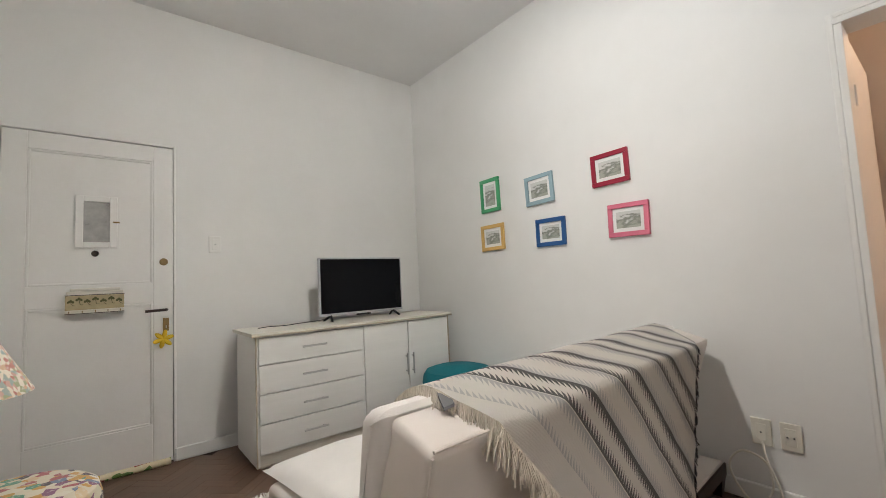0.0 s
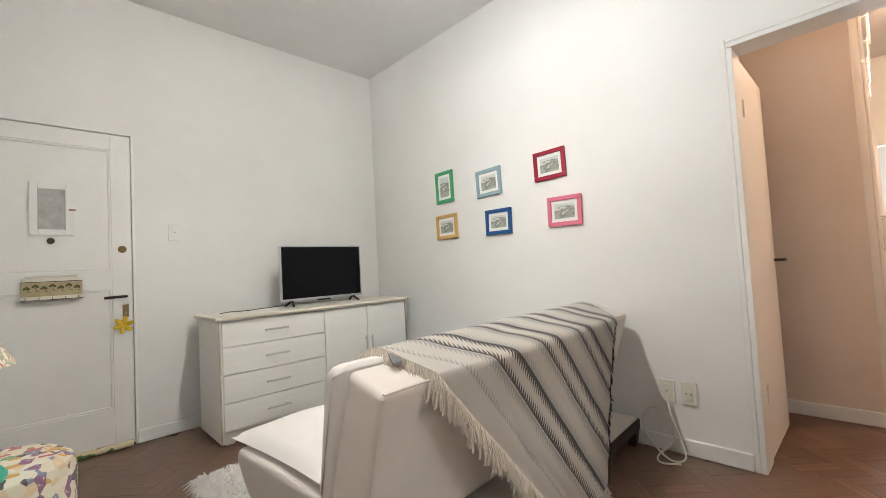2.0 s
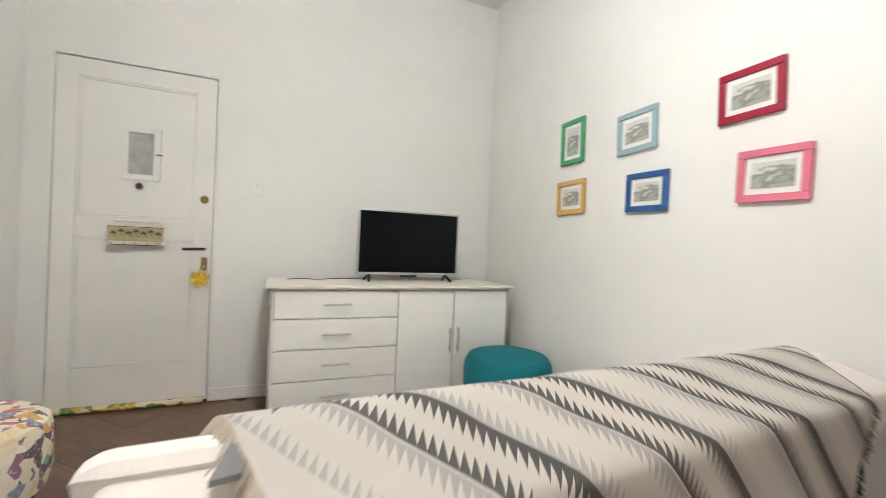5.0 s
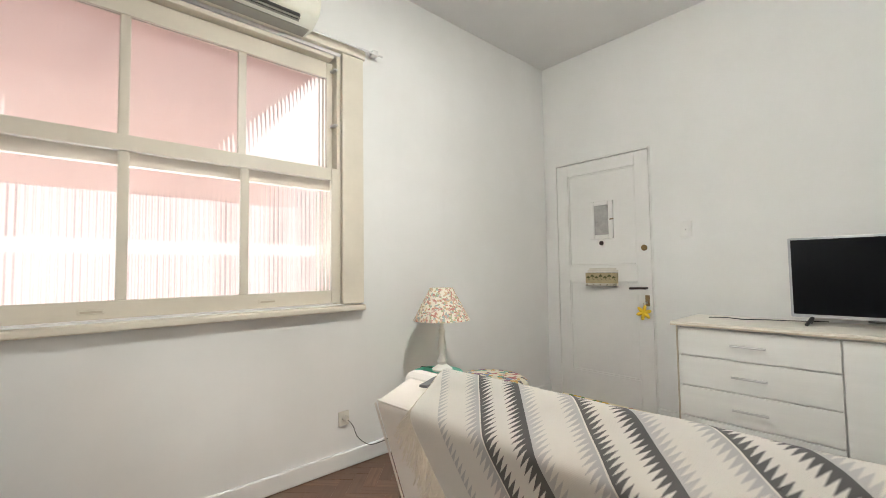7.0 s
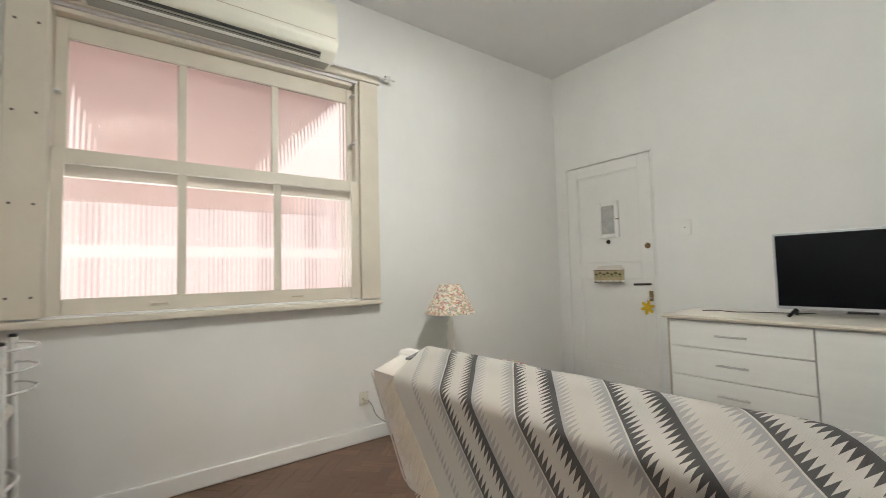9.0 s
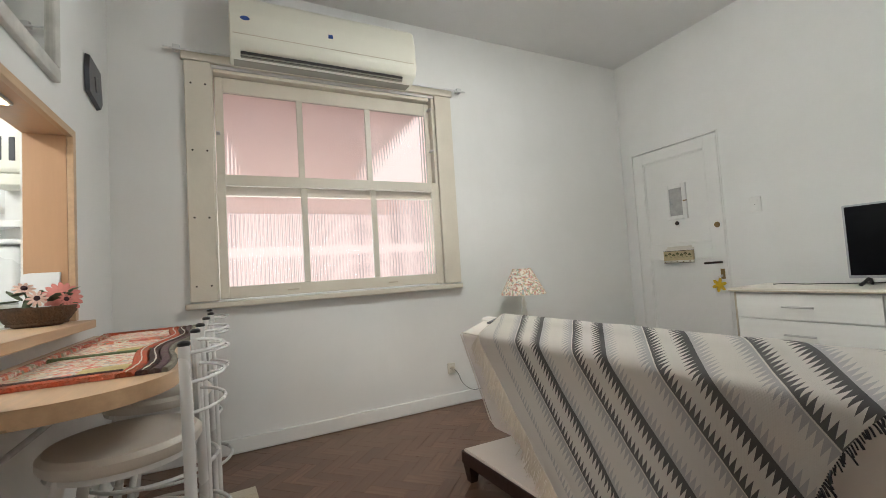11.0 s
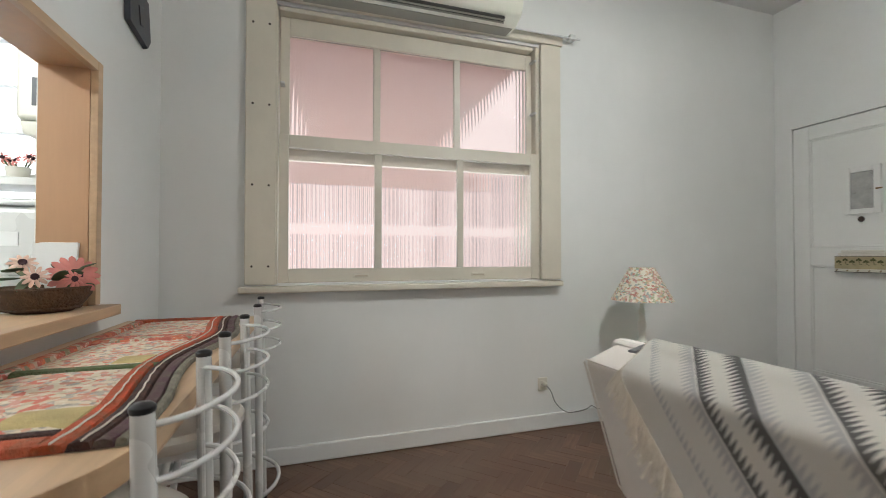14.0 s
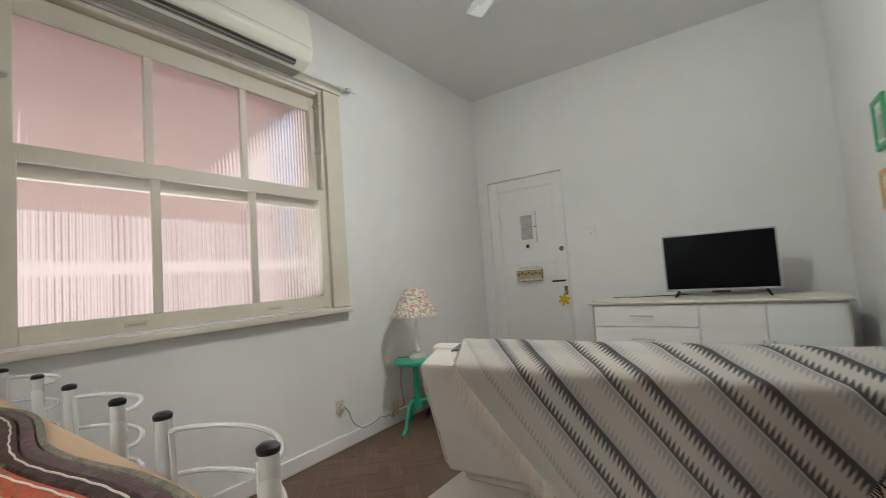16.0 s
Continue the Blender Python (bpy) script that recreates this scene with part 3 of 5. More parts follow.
loop = [(W - .03, -2.675, .29), (W - .05, -2.69, .22), (W - .05, -2.73, .10), (W - .09, -2.76, .012), (W - .14, -2.70, .010), (W - .06, -2.58, .06), (W - .05, -2.54, .16), (W - .05, -2.60, .235),
        (W - .05, -2.69, .20), (W - .06, -2.70, .08), (W - .12, -2.64, .010), (W - .2, -2.68, .010), (W - .16, -2.76, .010)]
tagged(part("coiled_cable", tube(B(), curve_points(loop), .005, 8), PLASTIC), "white cable coiled against the wall below a socket", "cable")

# ---------------------------------------------------------------- sideboard and television
SX0, SX1, SY, SB = 1.305, 2.818, -.595, -.12
side = thing("sideboard", (0, 0, 0), "white laminate sideboard with four drawers and two doors", "sideboard")
part("body", box(B(), (SX0 + .004, SY + .02, .085), (SX1 - .004, SB, .792), .002), LAMINATE, side)
part("side_panel", box(B(), (SX0, SY + .012, .02), (SX0 + .02, SB, .793), .002), LAMINATE, side)
part("side_panel", box(B(), (SX1 - .02, SY + .012, .02), (SX1, SB, .793), .002), LAMINATE, side)
part("edge_band", box(B(), (SX0 - .001, SY + .001, .02), (SX0 + .006, SY + .013, .793), .001), EDGE, side)
part("edge_band", box(B(), (SX1 - .006, SY + .001, .02), (SX1 + .001, SY + .013, .793), .001), EDGE, side)
part("plinth", box(B(), (SX0 + .02, SY + .022, .02), (SX1 - .02, SY + .04, .09), .002), TOPWOOD, side)
part("top", box(B(), (SX0 - .025, SY - .018, .797), (SX1 + .025, SB + .01, .82), .004), TOPWOOD, side, "pale washed wood top")
part("top_edge", box(B(), (SX0 - .025, SY - .0215, .797), (SX1 + .025, SY - .0185, .806), .001), EDGE, side)
for x in (SX0 + .06, SX1 - .06):
    for y in (SY + .07, SB - .05):
        part("foot", box(B(), (x - .03, y - .03, 0), (x + .03, y + .03, .022), .004), TOPWOOD, side)
ZS = (.092, .270, .447, .624, .790)
for z0, z1 in zip(ZS, ZS[1:]):
    d = part("drawer", box(B(), (SX0 + .017, SY, z0 + .003), (2.031, SY + .018, z1 - .003), .003), LAMINATE, side)
    part("handle", tube(B(), [(1.585, SY - .026, (z0 + z1) / 2), (1.745, SY - .026, (z0 + z1) / 2)], .0065), CHROME, d, "brushed steel bar handle")
    for x in (1.61, 1.72):
        part("post", tube(B(), [(x, SY, (z0 + z1) / 2), (x, SY - .026, (z0 + z1) / 2)], .0045), CHROME, d)
for x0, x1, hx in ((2.037, 2.409, 2.385), (2.415, SX1 - .017, 2.44)):
    d = part("cabinet_door", box(B(), (x0, SY, .095), (x1, SY + .018, .787), .003), LAMINATE, side)
    part("handle", tube(B(), [(hx, SY - .026, .39), (hx, SY - .026, .55)], .0065), CHROME, d, "brushed steel bar handle")
    for z in (.415, .525):
        part("post", tube(B(), [(hx, SY, z), (hx, SY - .026, z)], .0045), CHROME, d)

tv = thing("television", (2.176, -.33, .82), "flat television with a silver frame, switched off", "television")
part("back_shell", box(B(), (-.34, .012, .06), (.34, .055, .45), .015), BLACK, tv)
part("frame", box(B(), (-.361, -.012, .042), (.361, .014, .478), .006), TVGREY, tv, "silver plastic frame")
part("screen", box(B(), (-.348, -.0145, .060), (.348, -.011, .466), .001), SCREEN, tv, "black glossy screen")
part("sensor", box(B(), (-.06, -.014, .03), (.06, .006, .043), .004), BLACK, tv)
for x in (-.27, .27):
    s = 1 if x > 0 else -1
    part("foot", tube(B(), [(x, 0, .045), (x + .02 * s, -.07, .006)], .009), BLACK, tv)
    part("foot", tube(B(), [(x, 0, .045), (x + .02 * s, .08, .006)], .009), BLACK, tv)
tagged(part("tv_cable", tube(B(), curve_points([(1.40, -.30, .824), (1.48, -.27, .826), (1.58, -.29, .824), (1.68, -.26, .826), (1.80, -.2, .824), (1.95, -.15, .826)]), .003, 6), BLACK), "thin black cable lying on the sideboard", "cable")

# ---------------------------------------------------------------- framed pictures
for y0, y1, z0, z1, tone, word, tilt in ((-.93, -1.132, 1.603, 1.868, (.06, .36, .15), "green", -1), (-.915, -1.157, 1.300, 1.502, (.66, .42, .13), "yellow", -1),
                                         (-1.388, -1.628, 1.585, 1.793, (.30, .43, .48), "pale blue", -2), (-1.462, -1.702, 1.285, 1.475, (.015, .09, .27), "dark blue", .5),
                                         (-1.918, -2.156, 1.612, 1.810, (.33, .008, .035), "dark red", -1), (-2.005, -2.248, 1.290, 1.486, (.70, .18, .26), "pink", 1)):
    paint = plain(word.replace(" ", "_") + "_frame_paint", tone, .4, vary=.1, fine=40)
    w, h = abs(y1 - y0), z1 - z0
    pic = thing("framed_picture", (W, (y0 + y1) / 2, (z0 + z1) / 2), f"small {word} wooden frame holding a grey landscape print", "picture", "framed pictures on the wall")
    pic.matrix_basis = pic.matrix_basis @ pose(0, 0, 0, tilt, 0, 0)
    e = .028
    bm = B()
    box(bm, (-.020, -w / 2, -h / 2), (-.002, w / 2, -h / 2 + e), .003)
    box(bm, (-.020, -w / 2, h / 2 - e), (-.002, w / 2, h / 2), .003)
    box(bm, (-.020, -w / 2, -h / 2 + e), (-.002, -w / 2 + e, h / 2 - e), .003)
    box(bm, (-.020, w / 2 - e, -h / 2 + e), (-.002, w / 2, h / 2 - e), .003)
    part("frame", bm, paint, pic)
    part("mount", box(B(), (-.010, -w / 2 + e, -h / 2 + e), (-.003, w / 2 - e, h / 2 - e)), MAT, pic)
    iw, ih = w / 2 - e - .022, h / 2 - e - .022
    prm, nt, b = tree(word.replace(" ", "_") + "_print")
    vec = coords(nt, "Object", (1, 1, 2.2))
    sepn = nt.nodes.new("ShaderNodeSeparateXYZ")
    nt.links.new(coords(nt), sepn.inputs[0])
    n1 = noise_tex(nt, vec, 22, 5)
    mixv = math_node(nt, "ADD", math_node(nt, "MULTIPLY", sepn.outputs[2], 4.5 * .12 / ih / 2.2), n1)
    nt.links.new(ramp(nt, mixv, [(.30, (.36, .37, .32)), (.46, (.20, .21, .18)), (.54, (.32, .33, .30)), (.62, (.58, .59, .56))]).outputs[0], b.inputs["Base Color"])
    b.inputs["Roughness"].default_value = .35
    part("print", box(B(), (-.0125, -iw, -ih), (-.0095, iw, ih)), prm, pic)

# ---------------------------------------------------------------- sofa
SKEW = 3.3                                              # the sofa stands a little askew, pivoting on its rear corner
PIVOT = Vector((1.10, -2.62, 0))
SETTLE = PIVOT - pose(0, 0, 0, 0, 0, SKEW) @ PIVOT
sofa = thing("sofa", SETTLE, "off-white upholstered sofa bed on a low dark wooden base", "sofa", turn=SKEW)
X0, X1 = 1.105, 2.895


def soft(bm, amount, scale, seed=0):
    for v in bm.verts:
        p = v.co * scale + Vector((seed, seed * 2, 0))
        v.co += noise.noise_vector(p) * amount
    return bm


def prism(profile, x0, x1, n=24, bevel=.03, inset=0.0):
    """A profile in y and z, drawn along x, with rounded edges; inset narrows its foot."""
    bm = B()
    lo = [bm.verts.new((x0 + inset * (1 if i in (0, 1) else 0), y, z)) for i, (y, z) in enumerate(profile)]
    hi = [bm.verts.new((x1 - inset * (1 if i in (0, 1) else 0), y, z)) for i, (y, z) in enumerate(profile)]
    bm.faces.new(lo)
    bm.faces.new(list(reversed(hi)))
    k = len(profile)
    for i in range(k):
        bm.faces.new((lo[i], hi[i], hi[(i + 1) % k], lo[(i + 1) % k]))
    bmesh.ops.bevel(bm, geom=list(bm.edges), offset=bevel, segments=4, affect="EDGES", profile=.5)
    return bm


part("backrest", soft(prism([(-2.27, .20), (-2.462, .238), (-2.614, .740), (-2.46, .79)], X0 + .004, X1, bevel=.022, inset=.02), .004, 5), LINEN, sofa)
part("back_cushion", soft(prism([(-2.255, .36), (-2.335, .36), (-2.488, .775), (-2.44, .818), (-2.375, .778)], X0 - .022, X1, bevel=.042, inset=.035), .009, 6, 3), PILLOW, sofa, "puffy off-white back cushion")
part("seat", soft(prism([(-2.38, .158), (-1.66, .158), (-1.53, .29), (-1.56, .345), (-2.30, .35)], X0 + .048, X1, bevel=.03), .005, 5, 7), LINEN, sofa)


def pillow(x0, x1, y0, y1, z, thick, seed):
    """A filled cushion: flat seams at its edges, pinched corners and soft creases."""
    bm, n = B(), 26
    sheets = []
    for s in (-1, 1):
        rows = []
        for i in range(n + 1):
            row = []
            for k in range(n + 1):
                u, v = 2 * i / n - 1, 2 * k / n - 1
                puff_up = ((1 - u ** 4) * (1 - v ** 4)) ** .5
                x = (x0 + x1) / 2 + (x1 - x0) / 2 * u * (1 - .035 * (1 - v * v))
                y = (y0 + y1) / 2 + (y1 - y0) / 2 * v * (1 - .05 * (1 - u * u))
                crease = .012 * noise.noise(Vector((x * 5 + seed, y * 5, s)))
                row.append(bm.verts.new((x, y, z + s * puff_up * thick * (.62 if s > 0 else .38) + crease * puff_up - .012 * (v + 1))))
            rows.append(row)
        sheets.append(rows)
        for i in range(n):
            for k in range(n):
                bm.faces.new((rows[i][k], rows[i + 1][k], rows[i + 1][k + 1], rows[i][k + 1]))
    bmesh.ops.remove_doubles(bm, verts=bm.verts, dist=.0005)
    return bm


MID = (X0 + X1) / 2
part("seat_cushion", pillow(X0 + .062, MID - .005, -2.24, -1.455, .376, .105, 2), PILLOW, sofa, "plump white seat cushion")
part("seat_cushion", pillow(MID + .005, X1, -2.24, -1.455, .376, .105, 9), PILLOW, sofa, "plump white seat cushion")


def plate(points, z0, z1):
    """A flat board with the given outline."""
    bm = B()
    lo, hi = [bm.verts.new((x, y, z0)) for x, y in points], [bm.verts.new((x, y, z1)) for x, y in points]
    bm.faces.new(list(reversed(lo)))
    bm.faces.new(hi)
    for k in range(len(points)):
        n = (k + 1) % len(points)
        bm.faces.new((lo[k], lo[n], hi[n], hi[k]))
    bmesh.ops.bevel(bm, geom=list(bm.edges), offset=.004, segments=2, affect="EDGES")
    return bm


# the platform narrows a little towards its front
part("base_board", plate([(1.076, -2.612), (2.93, -2.612), (2.93, -1.65), (1.150, -1.65)], .12, .156), LINEN, sofa, "off-white covered base board")
part("slat_deck", plate([(1.082, -2.60), (2.92, -2.60), (2.92, -1.66), (1.158, -1.66)], .09, .119), DARKWOOD, sofa)
for points in ([(1.065, -2.622), (2.94, -2.622), (2.94, -2.6125), (1.065, -2.6125)], [(1.140, -1.6495), (2.94, -1.6495), (2.94, -1.64), (1.140, -1.64)],
               [(1.065, -2.612), (1.0752, -2.612), (1.149, -1.65), (1.139, -1.65)], [(2.9305, -2.612), (2.94, -2.612), (2.94, -1.65), (2.9305, -1.65)]):
    part("base_rail", plate(points, .085, .148), DARKWOOD, sofa, "dark stained wooden rail")
for x, y in ((1.102, -2.587), (2.905, -2.587), (1.172, -1.675), (2.905, -1.675)):
    m = pose(x, y, 0, 0, 0, 45)
    bm = B()
    bmesh.ops.create_cone(bm, cap_ends=True, segments=4, radius1=.026, radius2=.046, depth=.10, matrix=Matrix.Translation((0, 0, .05)))
    bm.transform(m)
    part("leg", bm, DARKWOOD, sofa, "dark tapered wooden leg", smooth=False)
part("piping", tube(B(), [(X0 + .012, -2.612, .733), (X0 + .028, -2.478, .285), (X0 + .04, -2.466, .262), (X0 + .09, -2.463, .252)], .0035, 6), LINEN, sofa)
part("piping", tube(B(), [(X0 + .02, -2.607, .742), (2.0, -2.616, .743), (X1 - .02, -2.607, .742)], .004, 6), LINEN, sofa)

# throw over the back
PROFILE = curve_points([(0, -2.335, .772), (0, -2.37, .808), (0, -2.42, .825), (0, -2.468, .819), (0, -2.512, .800), (0, -2.55, .787), (0, -2.605, .767), (0, -2.634, .744), (0, -2.640, .66), (0, -2.643, .50),
                        (0, -2.648, .30), (0, -2.655, .17), (0, -2.658, .03)], 10)
ARC = [0.0]
for p, q in zip(PROFILE, PROFILE[1:]):
    ARC.append(ARC[-1] + (q - p).length)
TOTAL = ARC[-1]


def on_profile(v):
    v = min(max(v, 0), TOTAL)
    for i in range(len(ARC) - 1):
        if v <= ARC[i + 1]:
            k = (v - ARC[i]) / (ARC[i + 1] - ARC[i])
            return PROFILE[i].lerp(PROFILE[i + 1], k)
    return PROFILE[-1]


EDGE_V = .352                                           # arc length at the rear top edge


def left_edge(v):
    return 1.215 + .105 * v / EDGE_V if v < EDGE_V else 1.32 + .64 * (v - EDGE_V) / (TOTAL - EDGE_V)


def right_edge(v):
    return 2.78 - .15 * v / EDGE_V if v < EDGE_V else 2.63 - .30 * ((v - EDGE_V) / (TOTAL - EDGE_V)) ** .75


def throw_point(a, v):
    x = left_edge(v) + (right_edge(v) - left_edge(v)) * a
    p = on_profile(v)
    down = max(0, v - EDGE_V) / (TOTAL - EDGE_V)
    fold = math.sin((x - .95 * v) * 26 + 2 * noise.noise(Vector((x * 2, v * 2, 0)))) * .5 + noise.noise(Vector((x * 6, v * 5, 3)))
    return Vector((x + .012 * down * fold, p.y - abs(.020 * down * fold) - .004, p.z + (.004 * noise.noise(Vector((x * 9, v * 9, 7))) if down == 0 else 0)))


bm = B()
uv = bm.loops.layers.uv.new("UVMap")
NA, NV = 90, 80
grid = [[bm.verts.new(throw_point(i / NA, TOTAL * j / NV)) for i in range(NA + 1)] for j in range(NV + 1)]
for j in range(NV):
    for i in range(NA):
        face = bm.faces.new((grid[j][i], grid[j][i + 1], grid[j + 1][i + 1], grid[j + 1][i]))
        for lp, (jj, ii) in zip(face.loops, ((j, i), (j, i + 1), (j + 1, i + 1), (j + 1, i))):
            v = TOTAL * jj / NV
            x = left_edge(v) + (right_edge(v) - left_edge(v)) * ii / NA
            lp[uv].uv = ((x - .82 * v) * .76, x * .65 + v * .76)
bmesh.ops.solidify(bm, geom=bm.faces, thickness=.004)
throw = thing("throw_blanket", SETTLE, "cream woven throw with dark saw-tooth stripes over the sofa back", "blanket", turn=SKEW)
me = mesh_of("cloth", bm, THROW)
cloth = new("cloth", me)
cloth.parent = throw


bm = B()
rows = []
for k in range(15):
    v = .085 + .13 * k / 14
    p = on_profile(v)
    x = 1.285 - .42 * (v - .085)
    rows.append([bm.verts.new((x + dx, p.y, p.z + dz)) for dx, dz in ((0, -.003), (.034, .000), (.034, -.008), (0, -.011))])
for p, q in zip(rows, rows[1:]):
    for k in range(4):
        bm.faces.new((p[k], p[(k + 1) % 4], q[(k + 1) % 4], q[k]))
bm.faces.new(rows[0])
bm.faces.new(list(reversed(rows[-1])))
part("corner_band", bm, plain("grey_woven_band", (.22, .22, .23), .9, vary=.3, fine=200), throw, "dark grey woven corner band")


def fringe(edge_points, outward, length, count, r=.0022):
    """Loose yarn along an edge: neighbouring threads cling together in tufts and curl at their ends."""
    bm = B()
    for i in range(count):
        s = i / (count - 1) * (len(edge_points) - 1)
        k = min(int(s), len(edge_points) - 2)
        p = edge_points[k].lerp(edge_points[k + 1], s - k)
        tuft = noise.noise_vector(Vector((s * 2.6, length * 50, 1.7)))
        d = Vector(outward) + Vector((.55 * tuft.x, -abs(.25 * tuft.y), .3 * tuft.z)) + Vector((random.uniform(-.16, .16), random.uniform(-.18, .04), random.uniform(-.12, .12)))
        ln = length * random.uniform(.6, 1.15) * (1 + .35 * tuft.z)
        curl = Vector((random.uniform(-.25, .25), random.uniform(-.12, .05), 0)) * ln
        third, mid, end = p + d * ln * .3, p + d * ln * .62 + curl * .5 + Vector((0, 0, -ln * .1)), p + d * ln + curl + Vector((0, 0, -ln * .3))
        for q in (third, mid, end):
            q.z = max(q.z, .006)
        tube(bm, [p, third, mid, end], r * random.uniform(.7, 1.4), 5)
    return bm


part("fringe", fringe([throw_point(0, TOTAL * j / 40) for j in range(41)], (-.30, -.10, -.80), .066, 820, .0016), FRINGE, throw, "cream yarn fringe")
part("fringe", fringe([throw_point(i / 30, TOTAL) for i in range(31)], (-.1, -.35, -.5), .05, 170, .0016), FRINGE, throw, "cream yarn fringe")
part("fringe", fringe([throw_point(1, TOTAL * j / 40) for j in range(40)], (.35, -.1, -.5), .022, 150, .0022), DARKFRINGE, throw, "charcoal yarn fringe")

# ---------------------------------------------------------------- shag rug, poufs, side table, lamp
rug = thing("shag_rug", (0, 0, 0), "white shaggy rug lying in front of the sofa", "rug")
part("backing", box(B(), (1.07, -1.70, 0), (2.35, -.97, .012), .004), SHAG, rug)
bm = B()
for i in range(4200):
    x, y = random.uniform(1.08, 2.36), random.uniform(-1.72, -.96)
    if i < 700:
        x = 1.08 + random.uniform(-.01, .04)
    elif i < 1200:
        y = -.97 + random.uniform(-.03, .01)
    d = Vector((random.uniform(-1, 1), random.uniform(-1, 1), 0))
    if i < 700:
        d.x = -abs(d.x) - .4
    elif i < 1200:
        d.y = abs(d.y) + .4
    ln = random.uniform(.03, .075)
    w = Vector((-d.y, d.x, 0)).normalized() * .004
    a, b, c = Vector((x, y, .008)), Vector((x, y, .03)) + d * ln * .45, Vector((x, y, .006)) + d * ln
    vs = [bm.verts.new(p) for p in (a - w, a + w, b + w, b - w, c)]
    bm.faces.new((vs[0], vs[1], vs[2], vs[3]))
    bm.faces.new((vs[3], vs[2], vs[4]))
pile = part("pile", bm, SHAG, rug, smooth=False)
tagged(pile, kind="stuff")

pouf = thing("round_pouf", (2.665, -.87, 0), "round teal velvet pouf on short wooden legs", "pouf")
part("cushion", lathe(B(), [(0, .16), (.21, .16), (.25, .18), (.268, .24), (.27, .34), (.262, .385), (.24, .42), (.17, .44), (0, .447)], segments=40), TEAL, pouf)
for i in range(4):
    a = math.pi / 4 + i * math.pi / 2
    part("leg", cyl(B(), (.19 * math.cos(a), .19 * math.sin(a), 0), (.15 * math.cos(a), .15 * math.sin(a), .175), .011, .018, 12), DARKWOOD, pouf)

puff = thing("patchwork_pouf", (.335, -1.20, 0), "round pouf in bright painted patchwork on dark splayed legs", "pouf")
part("cushion", lathe(B(), [(0, .15), (.21, .15), (.25, .17), (.262, .22), (.262, .36), (.25, .40), (.22, .42), (0, .43)], segments=40),
     patchwork("painted_patchwork", .036, [(.70, .64, .50), (.45, .16, .16), (.70, .64, .50), (.22, .26, .36), (.70, .55, .35), (.74, .68, .55), (.16, .36, .26), (.70, .62, .48), (.12, .10, .11), (.72, .66, .52), (.28, .14, .22), (.74, .7, .58), (.62, .36, .12)]), puff)
for i in range(4):
    a = math.pi / 4 + i * math.pi / 2 - .3
    part("leg", cyl(B(), (.25 * math.cos(a), .25 * math.sin(a), 0), (.16 * math.cos(a), .16 * math.sin(a), .16), .012, .02, 12), DARKWOOD, puff)

table = thing("side_table", (.255, -1.60, 0), "small round mint green pedestal table with curved legs", "table")
part("tabletop", lathe(B(), [(0, .485), (.150, .485), (.163, .495), (.163, .505), (.155, .512), (0, .512)], segments=40), GREEN, table)
part("column", lathe(B(), [(0, .15), (.03, .15), (.035, .2), (.018, .25), (.024, .32), (.016, .42), (.03, .47), (.05, .485), (0, .485)], segments=24), GREEN, table)
for i in range(3):
    a = -math.pi / 2 + i * 2 * math.pi / 3
    c, s = math.cos(a), math.sin(a)
    pts = curve_points([(.015 * c, .015 * s, .20), (.07 * c, .07 * s, .215), (.12 * c, .12 * s, .13), (.15 * c, .15 * s, .045), (.19 * c, .19 * s, .013)])
    part("leg", tube(B(), pts, .013), GREEN, table)

lampb = thing("table_lamp", (.255, -1.56, .512), "white turned wooden table lamp with a flowered fabric shade", "lamp")
part("base", lathe(B(), [(0, 0), (.062, 0), (.065, .012), (.045, .024), (.026, .04), (.032, .06), (.022, .08), (.02, .12), (.028, .16), (.016, .22), (.022, .25), (.012, .27), (.012, .36), (0, .36)], segments=24), LAMPWHITE, lampb)
part("shade", lathe(B(), [(.178, .318), (.182, .318), (.074, .522), (.07, .522)], segments=40),
     patchwork("flowered_shade_cloth", .0125, [(.70, .64, .53), (.48, .22, .18), (.72, .66, .55), (.34, .40, .36), (.60, .42, .28), (.72, .67, .56), (.36, .39, .24), (.56, .36, .31)]), lampb)
part("shade_ring", lathe(B(), [(.02, .50), (.072, .516), (.074, .52), (.02, .505)], segments=24), CHROME, lampb)

# ---------------------------------------------------------------- air conditioner, curtain rod, ceiling fan
ac = thing("air_conditioner", (0, -2.985, 2.48), "aged cream wall-mounted split air conditioner", "air conditioner")
bm = B()
prof = [(0, .0), (.13, .0), (.205, .035), (.232, .085), (.225, .25), (.20, .36), (.17, .39), (0, .39)]
lo = [bm.verts.new((x, -.62, z)) for x, z in prof]
hi = [bm.verts.new((x, .62, z)) for x, z in prof]
bm.faces.new(lo)
bm.faces.new(list(reversed(hi)))
for i in range(len(prof)):
    j = (i + 1) % len(prof)
    bm.faces.new((lo[i], hi[i], hi[j], lo[j]))
bmesh.ops.bevel(bm, geom=list(bm.edges), offset=.012, segments=3, affect="EDGES", profile=.5)
part("casing", bm, ACWHITE, ac)
# near-black grey paints in the shade inside the outlet
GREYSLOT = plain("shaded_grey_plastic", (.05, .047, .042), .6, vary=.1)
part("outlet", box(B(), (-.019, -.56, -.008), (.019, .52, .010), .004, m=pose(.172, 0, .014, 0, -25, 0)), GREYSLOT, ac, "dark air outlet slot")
# shade under the casing put into the colour of louvres and end vent
SHADEDCREAM = plain("shaded_cream_plastic", (.30, .28, .23), .5, vary=.1)
